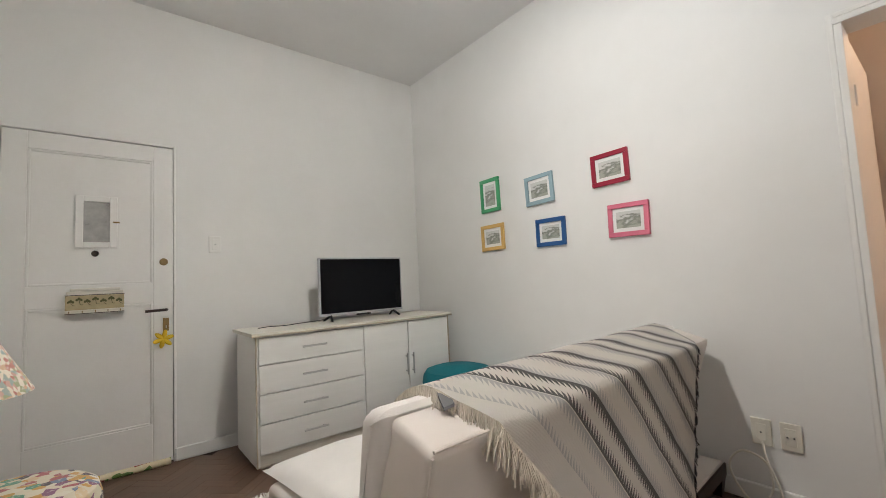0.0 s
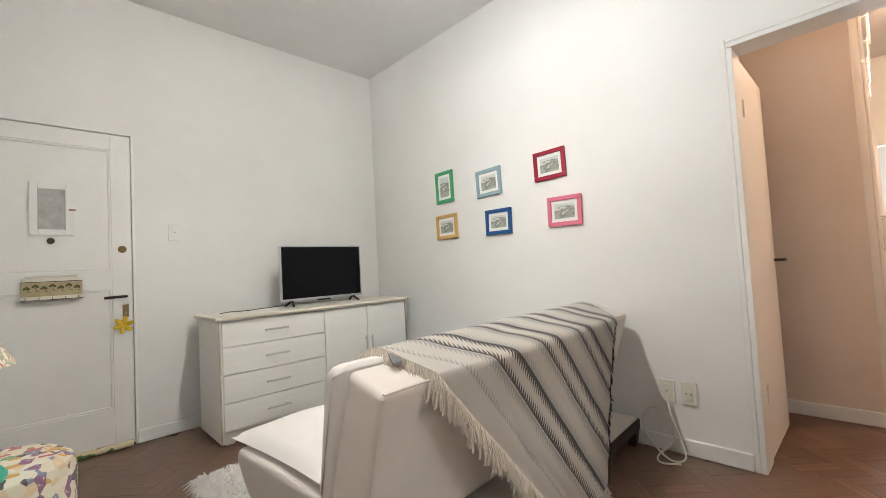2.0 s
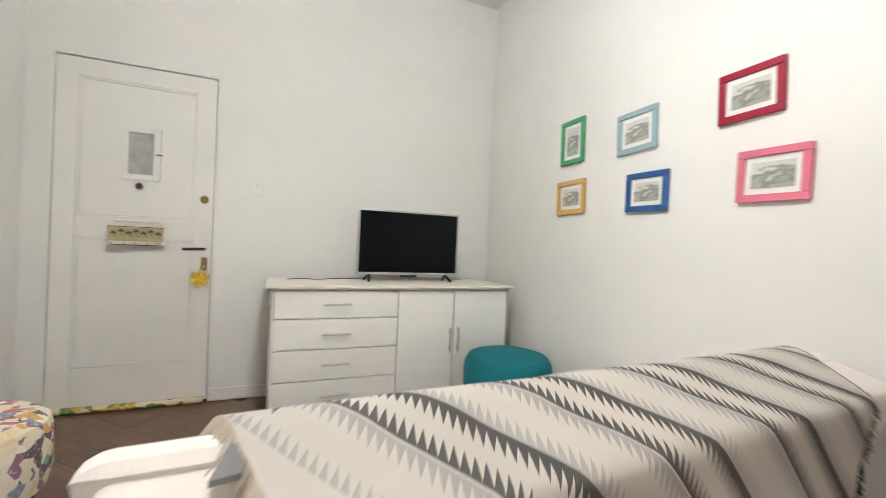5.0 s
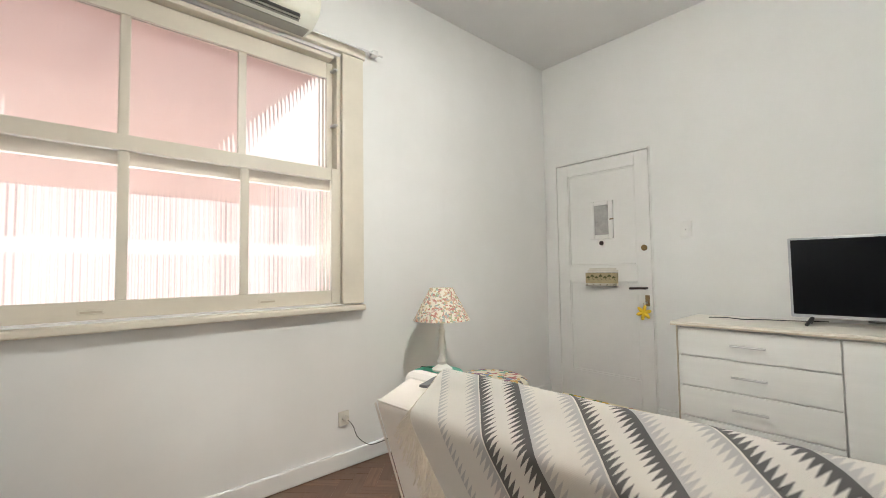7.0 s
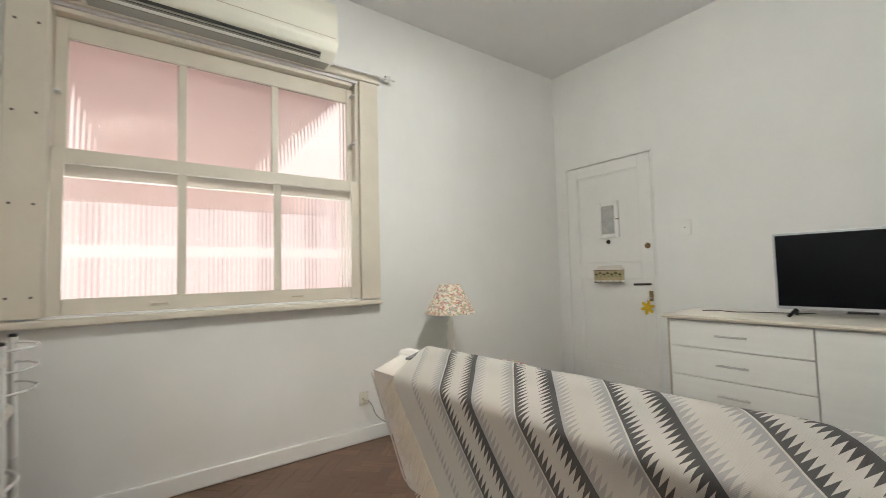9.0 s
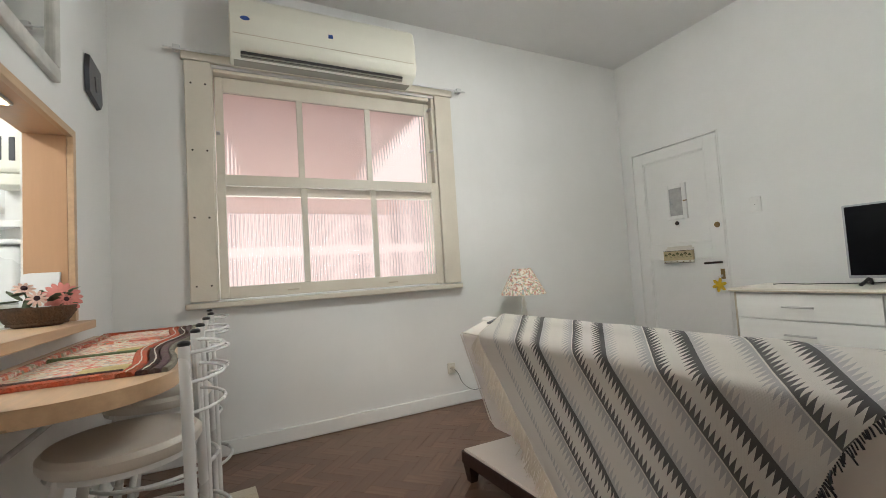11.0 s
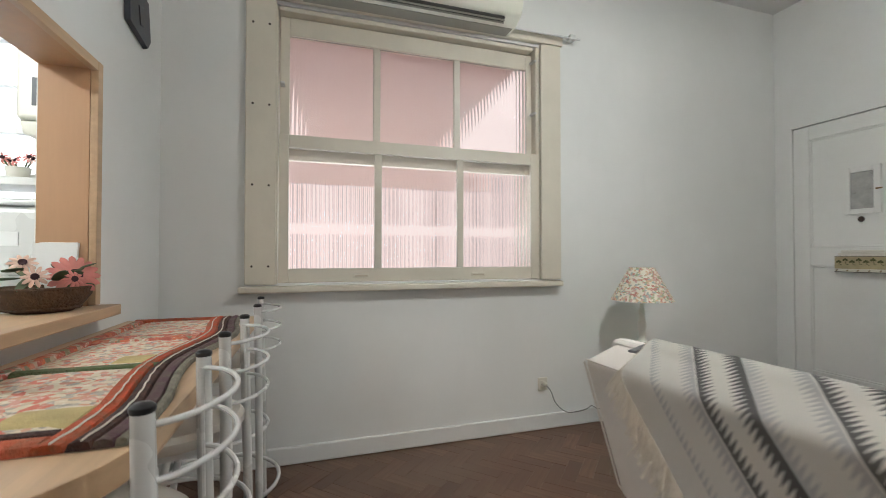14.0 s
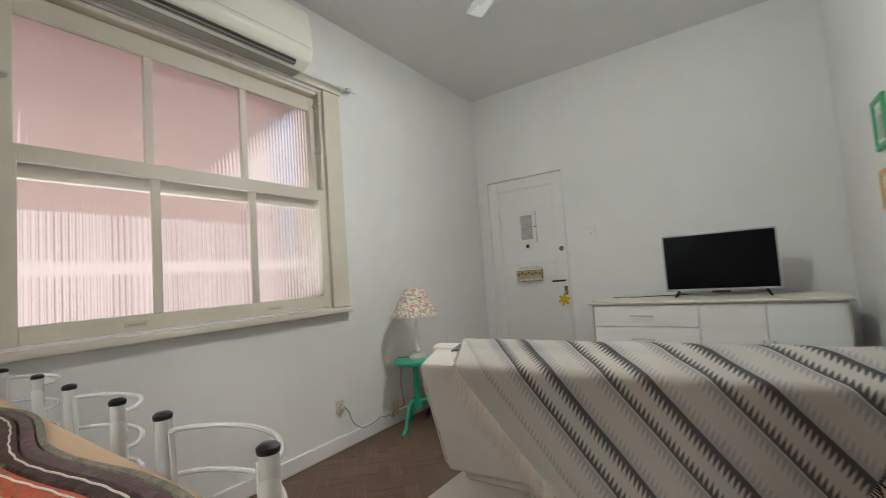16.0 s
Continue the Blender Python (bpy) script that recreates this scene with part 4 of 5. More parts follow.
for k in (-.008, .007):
    part("louvre", box(B(), (-.003, -.56, -.010), (.003, .52, .004), .001, m=pose(.172 + k, 0, .006 + k * .47, 0, -25, 0)), SHADEDCREAM, ac)
part("end_vent", box(B(), (.03, -.60, -.003), (.12, .60, .004), .003), SHADEDCREAM, ac)
part("display", box(B(), (.226, -.02, .19), (.233, .01, .215), .002), plain("blue_display", (.03, .08, .3), .3), ac)
part("seam", box(B(), (.2255, -.60, .112), (.2335, .60, .116)), EDGE, ac)
part("badge", lathe(B(), [(0, 0), (.028, 0), (.026, .004), (0, .004)], segments=24, m=pose(.226, -.53, .22, 0, 90, 0) @ Matrix.Diagonal((.5, 1, 1, 1))), bpy.data.materials["blue_display"], ac)
rod = thing("curtain_rod", (0, 0, 2.528), "thin double white curtain rod above the window", "curtain rod")
for x, z in ((.055, 0), (.075, -.014)):
    part("rod", tube(B(), [(x, -3.97, z), (x, -1.875, z)], .0055), STEELWHITE, rod)
for y in (-3.90, -1.93):
    part("bracket", box(B(), (.034, y - .02, -.02), (.08, y + .02, .012), .004), STEELWHITE, rod)

fan = thing("ceiling_fan", (FAN.x, FAN.y, 0), "white ceiling fan with three blades and an opal lamp", "ceiling fan")
part("rod", cyl(B(), (0, 0, 2.84), (0, 0, H), .014), STEELWHITE, fan)
part("motor", lathe(B(), [(0, 2.70), (.09, 2.70), (.12, 2.73), (.12, 2.80), (.06, 2.85), (0, 2.85)]), STEELWHITE, fan)
for deg in (144, 24, 264):
    m = pose(0, 0, 2.755, 0, 0, deg) @ pose(0, 0, 0, 8, 0, 0)
    part("blade", box(B(), (.10, -.055, -.004), (.56, .055, .004), .003, m=m), STEELWHITE, fan)
shade = part("shade", lathe(B(), [(.03, 2.715), (.05, 2.705), (.085, 2.65), (.102, 2.588), (.099, 2.588), (.080, 2.65), (.046, 2.70)], segments=32), LAMPWHITE, fan, "white downward lamp shade")
bulb = part("bulb", lathe(B(), [(0, 2.592), (.018, 2.597), (.026, 2.615), (.02, 2.645), (.013, 2.675), (0, 2.685)], segments=20), BULB, fan)

# ---------------------------------------------------------------- serving hatch and kitchen
hatch = tagged(new("hatch_1"), "beech lined serving hatch through the wall", "hatch", "", "structure")
part("lining", box(B(), (.652, -4.40, .925), (.677, -4.256, 1.770), .002), LINING, hatch)
part("lining", box(B(), (1.78, -4.40, .925), (1.805, -4.256, 1.770), .002), LINING, hatch)
part("lining", box(B(), (.678, -4.40, 1.743), (1.779, -4.256, 1.770), .002), LINING, hatch)
part("edge_strip", box(B(), (.644, -4.2545, .94), (.678, -4.232, 1.773), .002), BEECH, hatch, "pale beech edge strip")
part("edge_strip", box(B(), (.679, -4.2545, 1.740), (1.79, -4.232, 1.773), .002), BEECH, hatch, "pale beech edge strip")
spot = part("spotlight", box(B(), (1.04, -4.375, 1.730), (1.15, -4.295, 1.742), .003), CHROME, hatch)
part("lit_lens", box(B(), (1.05, -4.365, 1.727), (1.14, -4.305, 1.7305), .001), SPOT, spot)
part("shelf", box(B(), (.632, -4.40, .902), (1.85, -4.175, .938), .004), BEECH, hatch, "beech shelf board projecting from the hatch")

basket = thing("flower_basket", (.80, -4.315, .938), "small wicker basket of pink artificial flowers", "basket")
part("bowl", lathe(B(), [(0, 0), (.07, 0), (.095, .02), (.115, .05), (.12, .075), (.112, .075), (.105, .05), (.0, .03)], segments=32), plain("dark_wicker", (.13, .07, .035), .8, vary=.5, big=40, fine=90, relief=.9, distance=.01), basket)
for k in range(5):
    part("woven_ring", tube(B(), [((.088 + .007 * k) * math.cos(a), (.088 + .007 * k) * math.sin(a), .012 + .015 * k) for a in [2 * math.pi * i / 28 for i in range(29)]], .005, 6), bpy.data.materials["dark_wicker"], basket)
PETAL = plain("salmon_petal", (.72, .26, .22), .7, vary=.2, big=30, fine=120)
PALEPETAL = plain("cream_petal", (.74, .50, .40), .7, vary=.2, big=30)
LEAF = plain("dusty_leaf", (.10, .13, .06), .7, vary=.3, big=30)
HEART = plain("dark_flower_heart", (.05, .015, .02), .9, vary=.3)


def bloom(parent, at, r, petals, material, face):
    q = Vector(face).normalized().to_track_quat("Z", "Y").to_matrix().to_4x4()
    m = Matrix.Translation(at) @ q
    core = part("flower_heart", lathe(B(), [(0, 0), (r * .3, 0), (r * .28, r * .15), (0, r * .2)], m=m, segments=14), HEART, parent)
    for i in range(petals):
        a = 2 * math.pi * i / petals
        bm = B()
        bmesh.ops.create_uvsphere(bm, u_segments=8, v_segments=5, radius=1, matrix=m @ pose(0, 0, 0, 0, 0, math.degrees(a)) @ pose(r * .62, 0, -.002, 0, 14) @ Matrix.Diagonal((r * .42, r * .17, .0025, 1)))
        part("petal", bm, material, core)
    part("stem", tube(B(), [Vector(at), Vector((at[0] * .5, at[1] * .5, .04))], .003, 6), LEAF, parent)


bloom(basket, (.01, .082, .108), .068, 16, PETAL, (.75, .6, .35))
bloom(basket, (.06, -.02, .15), .035, 10, PALEPETAL, (.6, .3, .6))
bloom(basket, (-.11, .06, .10), .040, 12, PETAL, (.2, .8, .4))
bloom(basket, (.10, .03, .11), .033, 10, PALEPETAL, (.9, .3, .3))
bloom(basket, (.05, .10, .10), .030, 10, PETAL, (.6, .8, .2))
for i in range(14):
    a = random.uniform(0, 6.28)
    p = Vector((.09 * math.cos(a), .09 * math.sin(a), .09 + random.uniform(0, .05)))
    bm = B()
    bmesh.ops.create_uvsphere(bm, u_segments=8, v_segments=5, radius=1, matrix=Matrix.Translation(p) @ pose(0, 0, 0, random.uniform(-40, 40), random.uniform(-40, 40), math.degrees(a)) @ Matrix.Diagonal((.04, .014, .003, 1)))
    part("leaf", bm, LEAF, basket)
card = part("white_card", box(B(), (-.0, -.065, 0), (.012, .065, .215), .003), MAT)
card.matrix_basis = pose(.70, -4.345, .938, 0, -8, -6)
tagged(card, "blank white card leaning in the hatch", "card")
bm = lathe(B(), [(0, 0), (.05, 0), (.075, .04), (.08, .09), (.06, .13), (.035, .16), (.03, .2), (.045, .215), (.03, .25), (.03, .27), (.065, .272), (.06, .28), (.03, .285), (.022, .305), (0, .31)], segments=24)
fig = part("clay_figurine", bm, patchwork("glazed_blue_clay", .022, [(.01, .02, .10), (.02, .04, .2), (.02, .015, .02), (.02, .05, .25), (.3, .06, .05), (.03, .02, .03)]))
fig.matrix_basis = pose(1.37, -4.265, .938) @ Matrix.Scale(.62, 4)
tagged(fig, "glazed dark blue clay figurine standing on the hatch shelf", "figurine")
bottle = thing("water_bottle", (1.19, -4.34, .938), "clear plastic bottle with a yellow cap", "bottle")
part("body", lathe(B(), [(0, 0), (.032, 0), (.035, .01), (.035, .11), (.03, .13), (.014, .15), (.014, .165), (0, .165)], segments=20), CLEAR, bottle)
part("cap", cyl(B(), (0, 0, .165), (0, 0, .185), .016), YELLOW, bottle)

heater = thing("gas_water_heater", (0, -4.60, 1.62), "cream gas water heater with three dark slots on the kitchen wall", "water heater")
part("body", box(B(), (.0, -.12, .06), (.20, .12, .62), .02, 3), ACWHITE, heater)
part("lower_cover", prism([(-.10, .0), (.10, .0), (.118, .062), (-.118, .062)], .02, .18, bevel=.008), ACWHITE, heater)
for k in (-.05, 0, .05):
    part("slot", box(B(), (.199, k - .012, .12), (.203, k + .012, .24), .003), BLACK, heater)
part("knob", cyl(B(), (.1, .03, -.02), (.1, .03, .0), .014), BLACK, heater)
kwin = tagged(new("window_2"), "white kitchen window with horizontal bars, bright daylight outside", "window", "", "structure")
for z in (1.27, 1.475, 1.69, 1.91, 2.12):
    part("glazing_bar", box(B(), (-.09, -5.9, z - .014), (-.05, -4.70, z + .014), .003), STEELWHITE, kwin)
for y in (-5.9, -5.3, -4.72):
    part("frame", box(B(), (-.092, y - .02, 1.27), (-.048, y + .02, 2.15), .003), STEELWHITE, kwin)
# emissive sheet in place of the sky behind the kitchen window
tagged(part("kitchen_backdrop", box(B(), (-1.2, -7.5, .5), (-1.15, -4.3, 3.4)), KITCHENSKY), "glowing white backdrop standing in for daylight outside the kitchen window", "backdrop", "", "structure")
structure("kitchen_sill", box(B(), (-.19, -5.9, 1.42), (.08, -4.40, 1.455), .004), WHITE, "white kitchen window sill", True)
filt = thing("water_purifier", (.0, -4.76, 1.02), "white wall-mounted water purifier in the kitchen", "water purifier")
part("body", box(B(), (0, -.15, 0), (.16, .17, .30), .03, 4), STEELWHITE, filt)
part("lid", box(B(), (.0, -.16, .302), (.17, .18, .33), .012, 3), STEELWHITE, filt)
part("spout", cyl(B(), (.16, .02, .06), (.19, .02, .05), .012), CHROME, filt)
part("label", box(B(), (.1605, -.06, .13), (.1625, .04, .19)), MAT, filt)
tagged(part("kitchen_counter", box(box(B(), (0, -6.3, 0), (.6, -4.42, .86), .004), (0, -6.3, .862), (.63, -4.42, .90), .006), LAMINATE), "white kitchen counter below the window", "counter", "", "structure")
pot = thing("kitchen_flowers", (.02, -4.80, 1.455), "pale pink flowers standing on the kitchen window sill", "flowers")
part("pot", lathe(B(), [(0, 0), (.035, 0), (.045, .05), (0, .05)], segments=16), PLASTIC, pot)
for i in range(5):
    bloom(pot, (.02 * math.cos(i * 1.3), .06 * math.sin(i * 1.3), .08 + .012 * (i % 3)), .03, 8, PALEPETAL if i % 2 else PETAL, (.8, .3 * (i - 2), .5))

frame_ob = thing("mirror_frame", (1.18, -L, 2.225), "distressed white wooden frame hanging above the hatch", "mirror")
bm = B()
for lo, hi in (((-.36, 0, -.31), (.36, .028, -.25)), ((-.36, 0, .25), (.36, .028, .31)), ((-.36, 0, -.25), (-.30, .028, .25)), ((.30, 0, -.25), (.36, .028, .25))):
    box(bm, lo, hi, .008)
part("frame", bm, plain("distressed_white_wood", (.66, .64, .58), .6, vary=.35, big=8, fine=40, relief=.4), frame_ob)
mm, nt, b = tree("mirror_silver")
b.inputs["Metallic"].default_value, b.inputs["Roughness"].default_value, b.inputs["Base Color"].default_value = 1.0, .03, (.86, .88, .87, 1)
part("mirror_glass", box(B(), (-.30, .002, -.25), (.30, .010, .25)), mm, frame_ob)
slate = thing("slate_ornament", (.325, -L, 2.125), "dark blue glazed slate ornament hanging on the wall", "ornament")
bm = B()
pts = [(-.12, -.06), (-.085, -.105), (.108, -.075), (.115, .035), (.10, .118), (-.09, .105)]
f1 = [bm.verts.new((x, .004, z)) for x, z in pts]
f2 = [bm.verts.new((x * .96, .024, z * .96)) for x, z in pts]
bm.faces.new(f1)
bm.faces.new(list(reversed(f2)))
for i in range(6):
    bm.faces.new((f1[i], f2[i], f2[(i + 1) % 6], f1[(i + 1) % 6]))
part("plate", bm, plain("glazed_slate", (.07, .08, .10), .35, vary=.7, big=14, fine=50, dirt=(.09, .06, .05)), slate, smooth=False)
part("relief", box(B(), (-.03, .020, -.04), (.02, .028, .04), .008, m=pose(0, 0, 0, 0, 14, 0)), bpy.data.materials["glazed_slate"], slate)

# ---------------------------------------------------------------- bar counter, stools, runner, rag rug
CT = .842
counter = thing("bar_counter", (0, 0, 0), "rounded beech bar counter fixed below the hatch", "counter")
bm = B()
outline = [(.37, -L + .002), (.37, -3.785), (.40, -3.757)]
outline += [(1.63 + .255 * math.sin(a), -4.012 + .255 * math.cos(a)) for a in [math.pi / 2 * i / 14 for i in range(15)]]
outline += [(1.885, -L + .002)]
lo, hi = [bm.verts.new((x, y, CT - .04)) for x, y in outline], [bm.verts.new((x, y, CT)) for x, y in outline]
bm.faces.new(lo)
bm.faces.new(list(reversed(hi)))
for i in range(len(outline)):
    j = (i + 1) % len(outline)
    bm.faces.new((lo[i], hi[i], hi[j], lo[j]))
bmesh.ops.bevel(bm, geom=[e for e in bm.edges if abs(e.verts[0].co.z - e.verts[1].co.z) < 1e-4], offset=.005, segments=2, affect="EDGES")
part("countertop", bm, BEECH, counter)
for x in (.62, 1.55):
    part("bracket", box(B(), (x - .02, -L, CT - .30), (x + .02, -L + .022, CT - .04), .003), STEELWHITE, counter)
    part("bracket_arm", box(B(), (x - .015, -L + .02, CT - .075), (x + .015, -3.92, CT - .041), .004), STEELWHITE, counter)
    part("brace", tube(B(), [(x, -L + .02, CT - .26), (x, -4.0, CT - .07)], .008), STEELWHITE, counter)


def stool_at(x, y, turn):
    st = thing("bar_stool", (x, y, 0), "white tubular steel bar stool with a round ivory seat", "stool", "stools at the bar counter", turn)
    part("seat", lathe(B(), [(0, .645), (.165, .645), (.172, .655), (.172, .672), (.16, .684), (.12, .688), (0, .684)], segments=36), VINYL, st)
    part("seat_ring", lathe(B(), [(.14, .63), (.16, .63), (.16, .644), (.14, .644), (.14, .63)], segments=32), STEELWHITE, st)
    for s in (-1, 1):
        leg = part("back_leg", tube(B(), curve_points([(s * .205, .165, .012), (s * .175, .16, .40), (s * .155, .155, .66), (s * .153, .15, .915)]), .0135, 12), STEELWHITE, st)
        part("cap", lathe(B(), [(.0135, .0), (.0148, .002), (.0148, .008), (.010, .012), (0, .013)], at=(s * .153, .15, .913), segments=14), BLACK, leg)
        part("rubber_foot", cyl(B(), (s * .207, .165, 0), (s * .2045, .165, .03), .016, segments=12), BLACK, leg)
        leg = part("front_leg", tube(B(), curve_points([(s * .165, -.20, .012), (s * .13, -.14, .40), (s * .11, -.10, .64)]), .0135, 12), STEELWHITE, st)
        part("rubber_foot", cyl(B(), (s * .167, -.203, 0), (s * .1645, -.199, .03), .016, segments=12), BLACK, leg)
        part("upright", tube(B(), [(s * .12, .158, .66), (s * .128, .152, .895)], .005, 8), STEELWHITE, st)
    for z in (.893, .82, .745):
        pts = curve_points([(-.145, .152, z), (-.12, .19, z), (-.06, .222, z), (0, .232, z), (.06, .222, z), (.12, .19, z), (.145, .152, z)], 5)
        part("back_rod", tube(B(), pts, .0048, 8), STEELWHITE, st)
    for z, r in ((.20, .245), (.42, .20)):
        ring = [(r * math.cos(a), -.015 + r * math.sin(a), z) for a in [2 * math.pi * i / 36 for i in range(37)]]
        part("foot_ring", tube(B(), ring, .0075, 8), STEELWHITE, st)
    return st


stool = stool_at(1.618, -3.882, 0)
copy_thing(stool, pose(1.108, -3.882, 0, 0, 0, 0))
copy_thing(stool, pose(.513, -3.89, 0, 0, 0, 4))

runner = thing("table_runner", (0, 0, CT), "multicoloured crocheted rag runner lying on the counter", "runner")
CENTRE = patchwork("crochet_centre", .014, [(.55, .16, .11), (.30, .28, .24), (.50, .42, .30), (.58, .30, .24), (.60, .50, .36), (.62, .52, .40), (.50, .22, .16), (.60, .52, .38), (.40, .36, .30), (.62, .54, .42), (.55, .30, .2)])
YELLOWPATCH = plain("mustard_crochet", (.58, .46, .20), .9, vary=.3, big=20, fine=200, relief=.8)
ORANGE = plain("orange_rag_braid", (.62, .085, .025), .95, vary=.45, big=30, fine=120, relief=1.0, dirt=(.45, .2, .1), distance=.01)
CHAR = plain("black_rag_braid", (.035, .025, .025), .95, vary=.6, big=40, fine=120, relief=1.0, dirt=(.3, .12, .08), distance=.01)
PLUM = plain("plum_rag_braid", (.12, .05, .07), .95, vary=.6, big=40, fine=120, relief=1.0, dirt=(.35, .28, .2), distance=.01)
GREENRAG = plain("green_rag_braid", (.14, .20, .08), .95, vary=.6, big=40, fine=120, relief=1.0, dirt=(.3, .3, .15), distance=.01)
GREYRAG = plain("grey_rag_braid", (.32, .29, .22), .95, vary=.5, big=40, fine=120, relief=1.0, distance=.01)
TERRA = patchwork("terracotta_crochet", .016, [(.42, .10, .06), (.50, .20, .13), (.45, .36, .26), (.35, .09, .06), (.52, .14, .06), (.22, .20, .12)])
RX0, RX1, RY0, RY1 = .43, 1.69, -4.19, -3.79


def rag(x0, y0, x1, y1, material, lift=.012, name="braid"):
    """One padded strip of the runner with an uneven edge."""
    bm = B()
    n = max(4, int(max(x1 - x0, y1 - y0) / .02))
    along_x = (x1 - x0) > (y1 - y0)
    rows = []
    for i in range(n + 1):
        t = i / n
        wob = .004 * noise.noise(Vector((x0 + t * 9, y0 * 7 + t * 5, lift * 99)))
        prof = [(0, .001), (.12, lift), (.5, lift * 1.2), (.88, lift), (1, .001)]
        row = []
        wave = .022 * math.sin((x0 + (x1 - x0) * t) * 8.5 + .6) if along_x and y0 > -3.95 else 0
        for k, z in prof:
            if along_x:
                row.append(bm.verts.new((x0 + (x1 - x0) * t, y0 + (y1 - y0) * k + wob + wave, z)))
            else:
                row.append(bm.verts.new((x0 + (x1 - x0) * k + wob, y0 + (y1 - y0) * t, z)))
        rows.append(row)
    for p, q in zip(rows, rows[1:]):
        for k in range(4):
            bm.faces.new((p[k], q[k], q[k + 1], p[k + 1]))
    bm.faces.new(rows[0])
    bm.faces.new(list(reversed(rows[-1])))
    return part(name, bm, material, runner)


y = RY1
for width, material in ((.016, GREYRAG), (.026, PLUM), (.030, CHAR), (.040, ORANGE)):
    rag(RX0, y - width, RX1, y, material)
    y -= width
for off in (.055, .09):
    pts = [(RX0 + (RX1 - RX0) * i / 60, RY1 - off + .022 * math.sin((RX0 + (RX1 - RX0) * i / 60) * 8.5 + .6) + .0012 * math.sin(i * 2.1), .0152) for i in range(61)]
    part("thread", tube(B(), pts, .0016, 6), FRINGE, runner, "cream thread")
inner = y + .02
for width, material in ((.022, CHAR), (.045, ORANGE)):
    rag(RX1 - .0 - width, RY0, RX1, inner, material) if width > .03 else rag(RX1 - .068, RY0, RX1 - .046, inner, material)
rag(RX0, RY0, RX0 + .05, inner, ORANGE)
rag(RX0 + .051, RY0, RX1 - .07, RY0 + .035, TERRA)
xs = [RX0 + .051, .80, .90, 1.21, 1.245, RX1 - .07]
for k, material in ((0, CENTRE), (1, TERRA), (2, CENTRE), (3, GREENRAG), (4, CENTRE)):
    rag(xs[k], RY0 + .036, xs[k + 1] - .001, inner, material, .006 if material is CENTRE else .011, "panel" if material is CENTRE else "braid")
rag(1.10, RY0 + .2, 1.195, inner - .002, YELLOWPATCH, .008, "patch")
rag(1.50, RY0 + .2, 1.60, inner - .002, YELLOWPATCH, .008, "patch")

rag_rug = part("rag_rug", box(B(), (-.62, -.26, 0), (.62, .26, .010), .004), striped("cream_and_red_cotton", 0, [(0, (.62, .55, .40)), (.16, (.52, .46, .30)), (.30, (.66, .60, .48)), (.42, (.50, .06, .08)), (.58, (.66, .60, .46)), (.7, (.48, .44, .28)), (.84, (.64, .58, .45))], 1.9, .03))
rag_rug.matrix_basis = pose(1.185, -3.775, .002, 0, 0, 4)
tagged(rag_rug, "cream cotton rag rug with red stripes under the stools", "rug")

# ---------------------------------------------------------------- doorway and hall
door2 = tagged(new("door_2"), "white painted hall door standing open", "door", "", "structure")
part("frame", box(B(), (W - .012, -3.088, 0), (W + .15, -3.062, 2.07), .004), DOOR, door2)
part("frame", box(B(), (W - .012, -3.88, 0), (W + .15, -3.856, 2.07), .004), DOOR, door2)
part("frame", box(B(), (W - .012, -3.88, 2.072), (W + .15, -3.062, 2.098), .004), DOOR, door2)
part("architrave", box(B(), (W - .012, -3.0615, 0), (W - .001, -3.040, 2.12), .004), DOOR, door2)
part("architrave", box(B(), (W - .012, -3.902, 0), (W - .001, -3.881, 2.12), .004), DOOR, door2)
part("architrave", box(B(), (W - .012, -3.8805, 2.0985), (W - .001, -3.062, 2.12), .004), DOOR, door2)
leaf = part("leaf", box(B(), (3.10, -3.085, .012), (3.70, -3.050, 2.06), .003), DOOR, door2)
part("door_handle", tube(B(), curve_points([(3.655, -3.086, 1.0), (3.655, -3.135, 1.0), (3.64, -3.14, 1.0), (3.56, -3.138, 1.0)]), .008), IRON, leaf, "dark bronze lever handle")
part("lock_plate", box(B(), (3.7, -3.078, .93), (3.702, -3.058, 1.07)), BRASS, leaf)
for z in (.3, 1.75):
    part("hinge", cyl(B(), (3.10, -3.09, z), (3.10, -3.09, z + .09), .006), DOOR, leaf)

cup = thing("hall_cupboard", (0, 0, 0), "tall white built-in hall cupboard with steel handles", "cupboard")
part("body", box(B(), (4.125, -3.53, .08), (5.9, -3.462, 2.99), .003), LAMINATE, cup)
part("plinth", box(B(), (4.13, -3.525, 0), (5.9, -3.465, .078)), WHITE, cup)
for i, x in enumerate((4.13, 4.57, 5.01, 5.45)):
    for z0, z1 in ((.09, 2.18), (2.20, 2.98)):
        d = part("cupboard_door", box(B(), (x, -3.548, z0), (x + .432, -3.531, z1), .003), LAMINATE, cup)
        hz = (1.0, 1.25) if z0 < 1 else (2.3, 2.5)
        part("handle", tube(B(), [(x + .07, -3.575, hz[0]), (x + .07, -3.575, hz[1])], .006), CHROME, d)
        for z in (hz[0] + .02, hz[1] - .02):
            part("post", tube(B(), [(x + .07, -3.548, z), (x + .07, -3.575, z)], .005), CHROME, d)
door3 = tagged(new("door_3"), "white bedroom door standing open at the end of the hall", "door", "", "structure")
leaf = part("leaf", box(B(), (6.28, -3.60, .012), (6.89, -3.565, 2.09), .003), DOOR, door3)
part("door_handle", tube(B(), [(6.34, -3.60, 1.0), (6.34, -3.65, 1.0), (6.45, -3.65, 1.0)], .008), IRON, leaf, "dark lever handle")
bed = thing("bed", (7.9, -4.1, 0), "low bed with a purple cover in the far room", "bed")
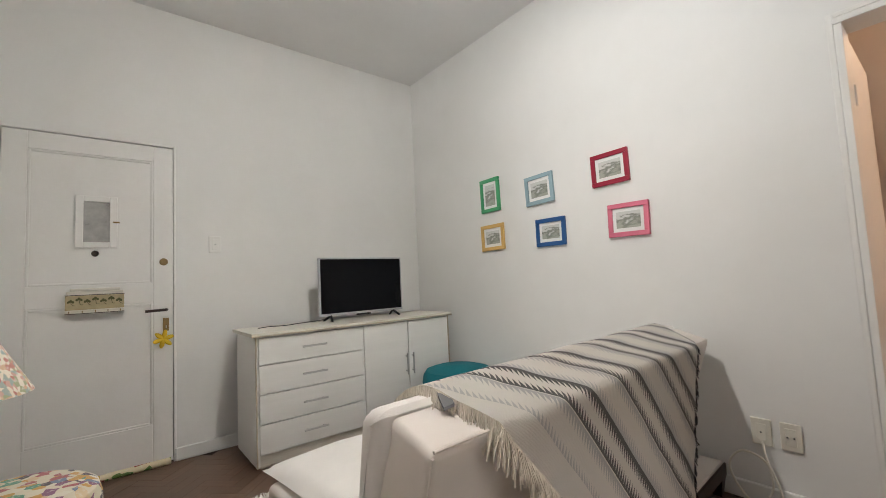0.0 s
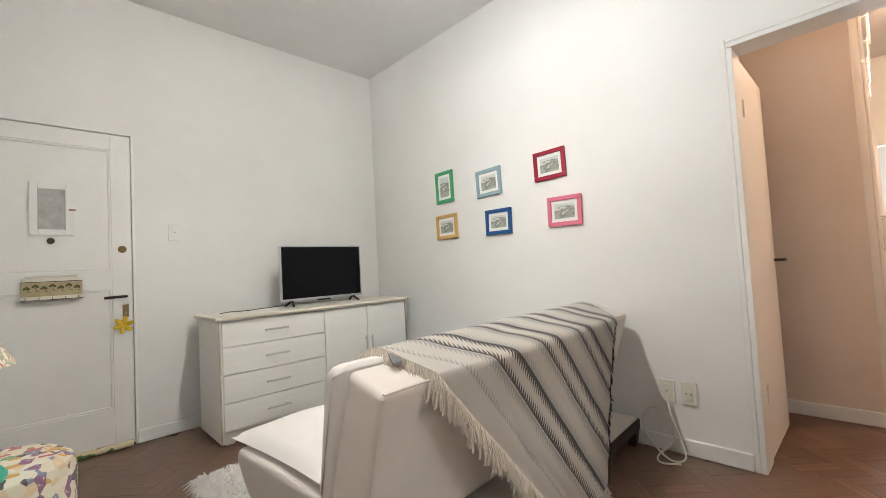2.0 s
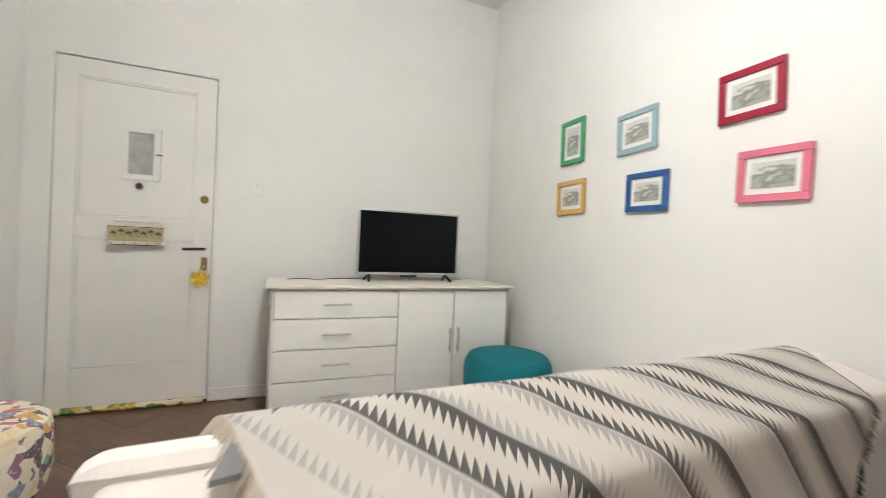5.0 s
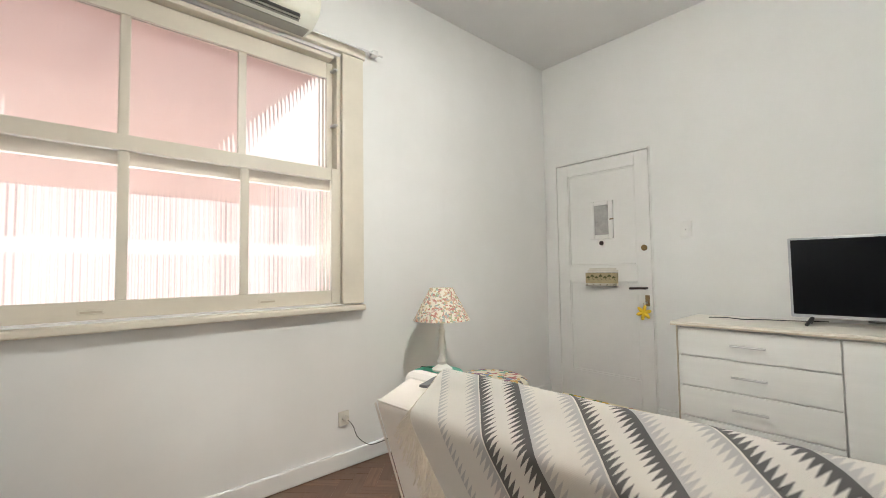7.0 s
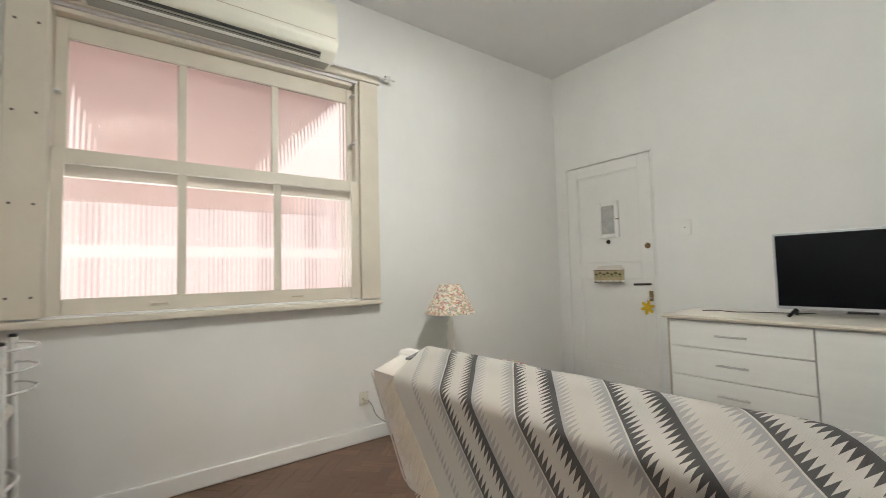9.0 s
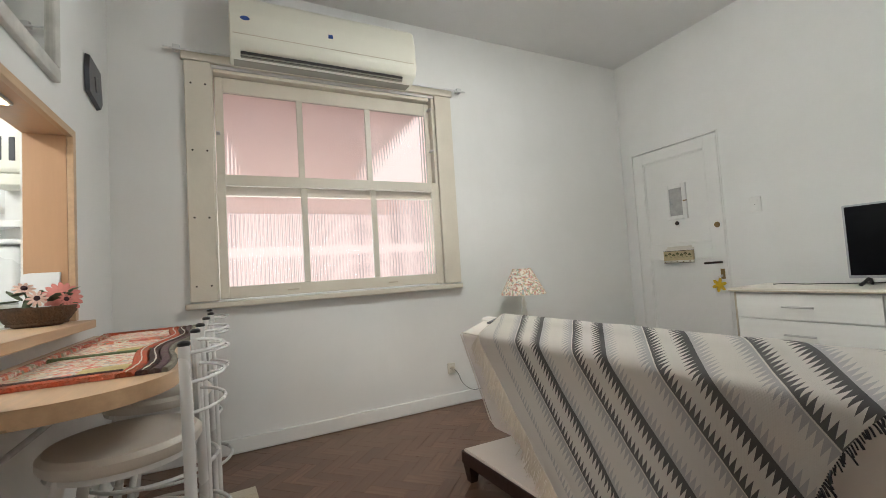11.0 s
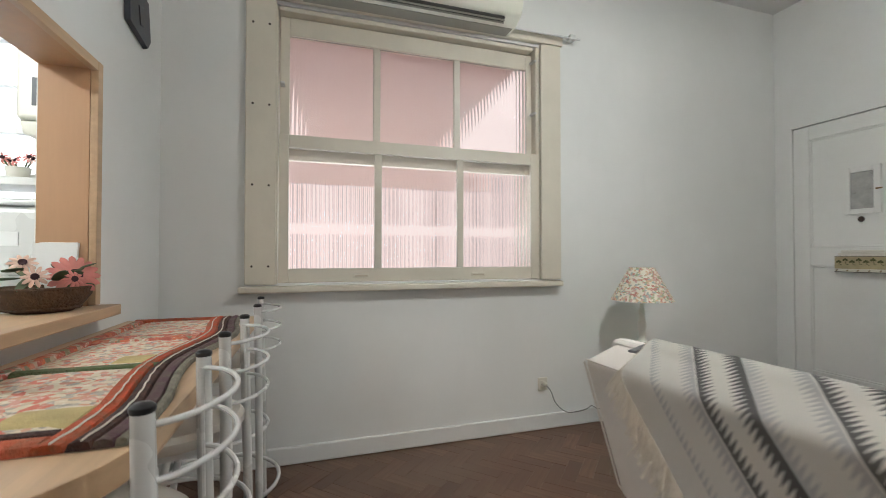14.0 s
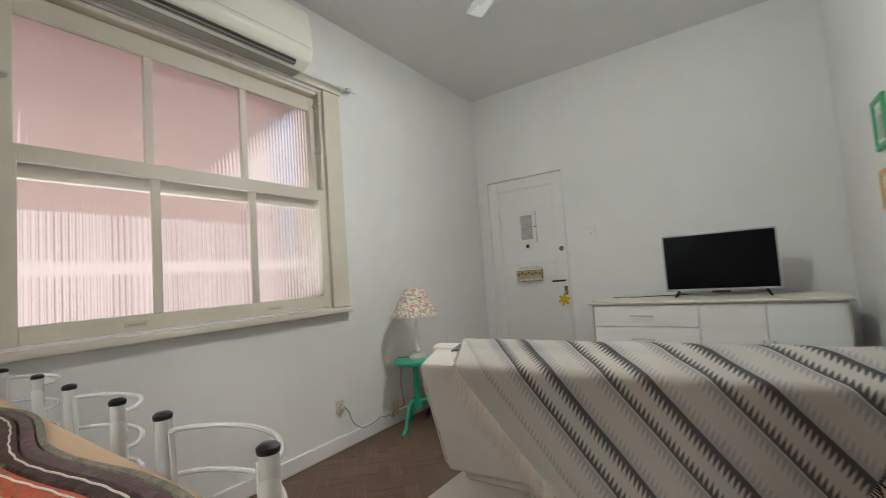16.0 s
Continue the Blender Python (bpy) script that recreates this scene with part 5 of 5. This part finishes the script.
part("mattress", box(B(), (-.6, -.6, .2), (.9, .55, .55), .05, 3), plain("purple_cover", (.09, .055, .22), .9, vary=.2, fine=100), bed)
part("bed_frame", box(B(), (-.62, -.6, 0), (.92, .55, .2), .01), DARKWOOD, bed)

# ---------------------------------------------------------------- herringbone blocks
BL, BW, GAP = .21, .07, .0007


def block_mesh():
    bm = B()
    box(bm, (-BL / 2 + GAP / 2, -BW / 2 + GAP / 2, -.014), (BL / 2 - GAP / 2, BW / 2 - GAP / 2, 0))
    top = [f for f in bm.faces if f.normal.z > .5]
    bmesh.ops.bevel(bm, geom=list({e for f in top for e in f.edges}), offset=.0007, segments=1, affect="EDGES")
    layer = bm.loops.layers.uv.new("UVMap")
    for f in bm.faces:
        for lp in f.loops:
            lp[layer].uv = (lp.vert.co.x, lp.vert.co.y)
    bmesh.ops.delete(bm, geom=[f for f in bm.faces if f.normal.z < -.5], context="FACES")
    return bm


def blocks(x0, x1, y0, y1):
    """Places of herringbone blocks, laid at 45 degrees, whose middles lie in the rectangle."""
    c = math.cos(math.radians(45))
    out = []
    n = int(BL / BW)
    for row in range(-80, 81):
        for k in range(-30, 31):
            for kind in (0, 1):
                if kind == 0:
                    px, py, turn = k * 2 * BL + row * BW + BL / 2, row * BW + BW / 2, 0
                else:
                    px, py, turn = k * 2 * BL + row * BW + BL + BW / 2, row * BW + BW - BL / 2 + 0, 90
                x, y = (px - py) * c + 1.5, (px + py) * c - 2.0
                if x0 <= x <= x1 and y0 <= y <= y1:
                    out.append((x, y, turn + 45))
    return out


floor_ob = bpy.data.objects["floor"]
near, far = [], []
for x, y, turn in blocks(-.1, 7.2, -4.9, .1):
    inside = 0 < x < W and -L < y < 0
    hall = W <= x < 7.2 and -4.8 < y < -2.9
    if not (inside or hall or (.1 < x < .95 and y >= 0)):
        continue
    if inside and .45 < x < 2.6 and -3.62 < y < -2.66:
        near.append((x, y, turn))
    else:
        far.append((x, y, turn))
base = mesh_of("block", block_mesh(), PARQUET, False)
for x, y, turn in near[:300]:
    ob = new("block", base)
    ob.parent = floor_ob
    ob.matrix_basis = pose(x, y, random.uniform(-.0008, .0004), random.uniform(-.15, .15), random.uniform(-.15, .15), turn)
verts, faces, uvs = [], [], []
sv = [tuple(v.co) for v in base.vertices]
sf = [list(p.vertices) for p in base.polygons]
for x, y, turn in far + near[300:]:
    m = pose(x, y, random.uniform(-.0008, .0004), 0, 0, turn)
    off = len(verts)
    verts += [m @ Vector(v) for v in sv]
    for f in sf:
        faces.append([off + i for i in f])
        uvs += [sv[i][:2] for i in f]
me = bpy.data.meshes.new("parquet_rest")
me.from_pydata(verts, [], faces)
layer = me.uv_layers.new(name="UVMap")
for i, c in enumerate(uvs):
    layer.data[i].uv = c
me.materials.append(PARQUET)
rest = new("parquet_rest", me)
rest.parent = floor_ob
tagged(rest, kind="stuff")
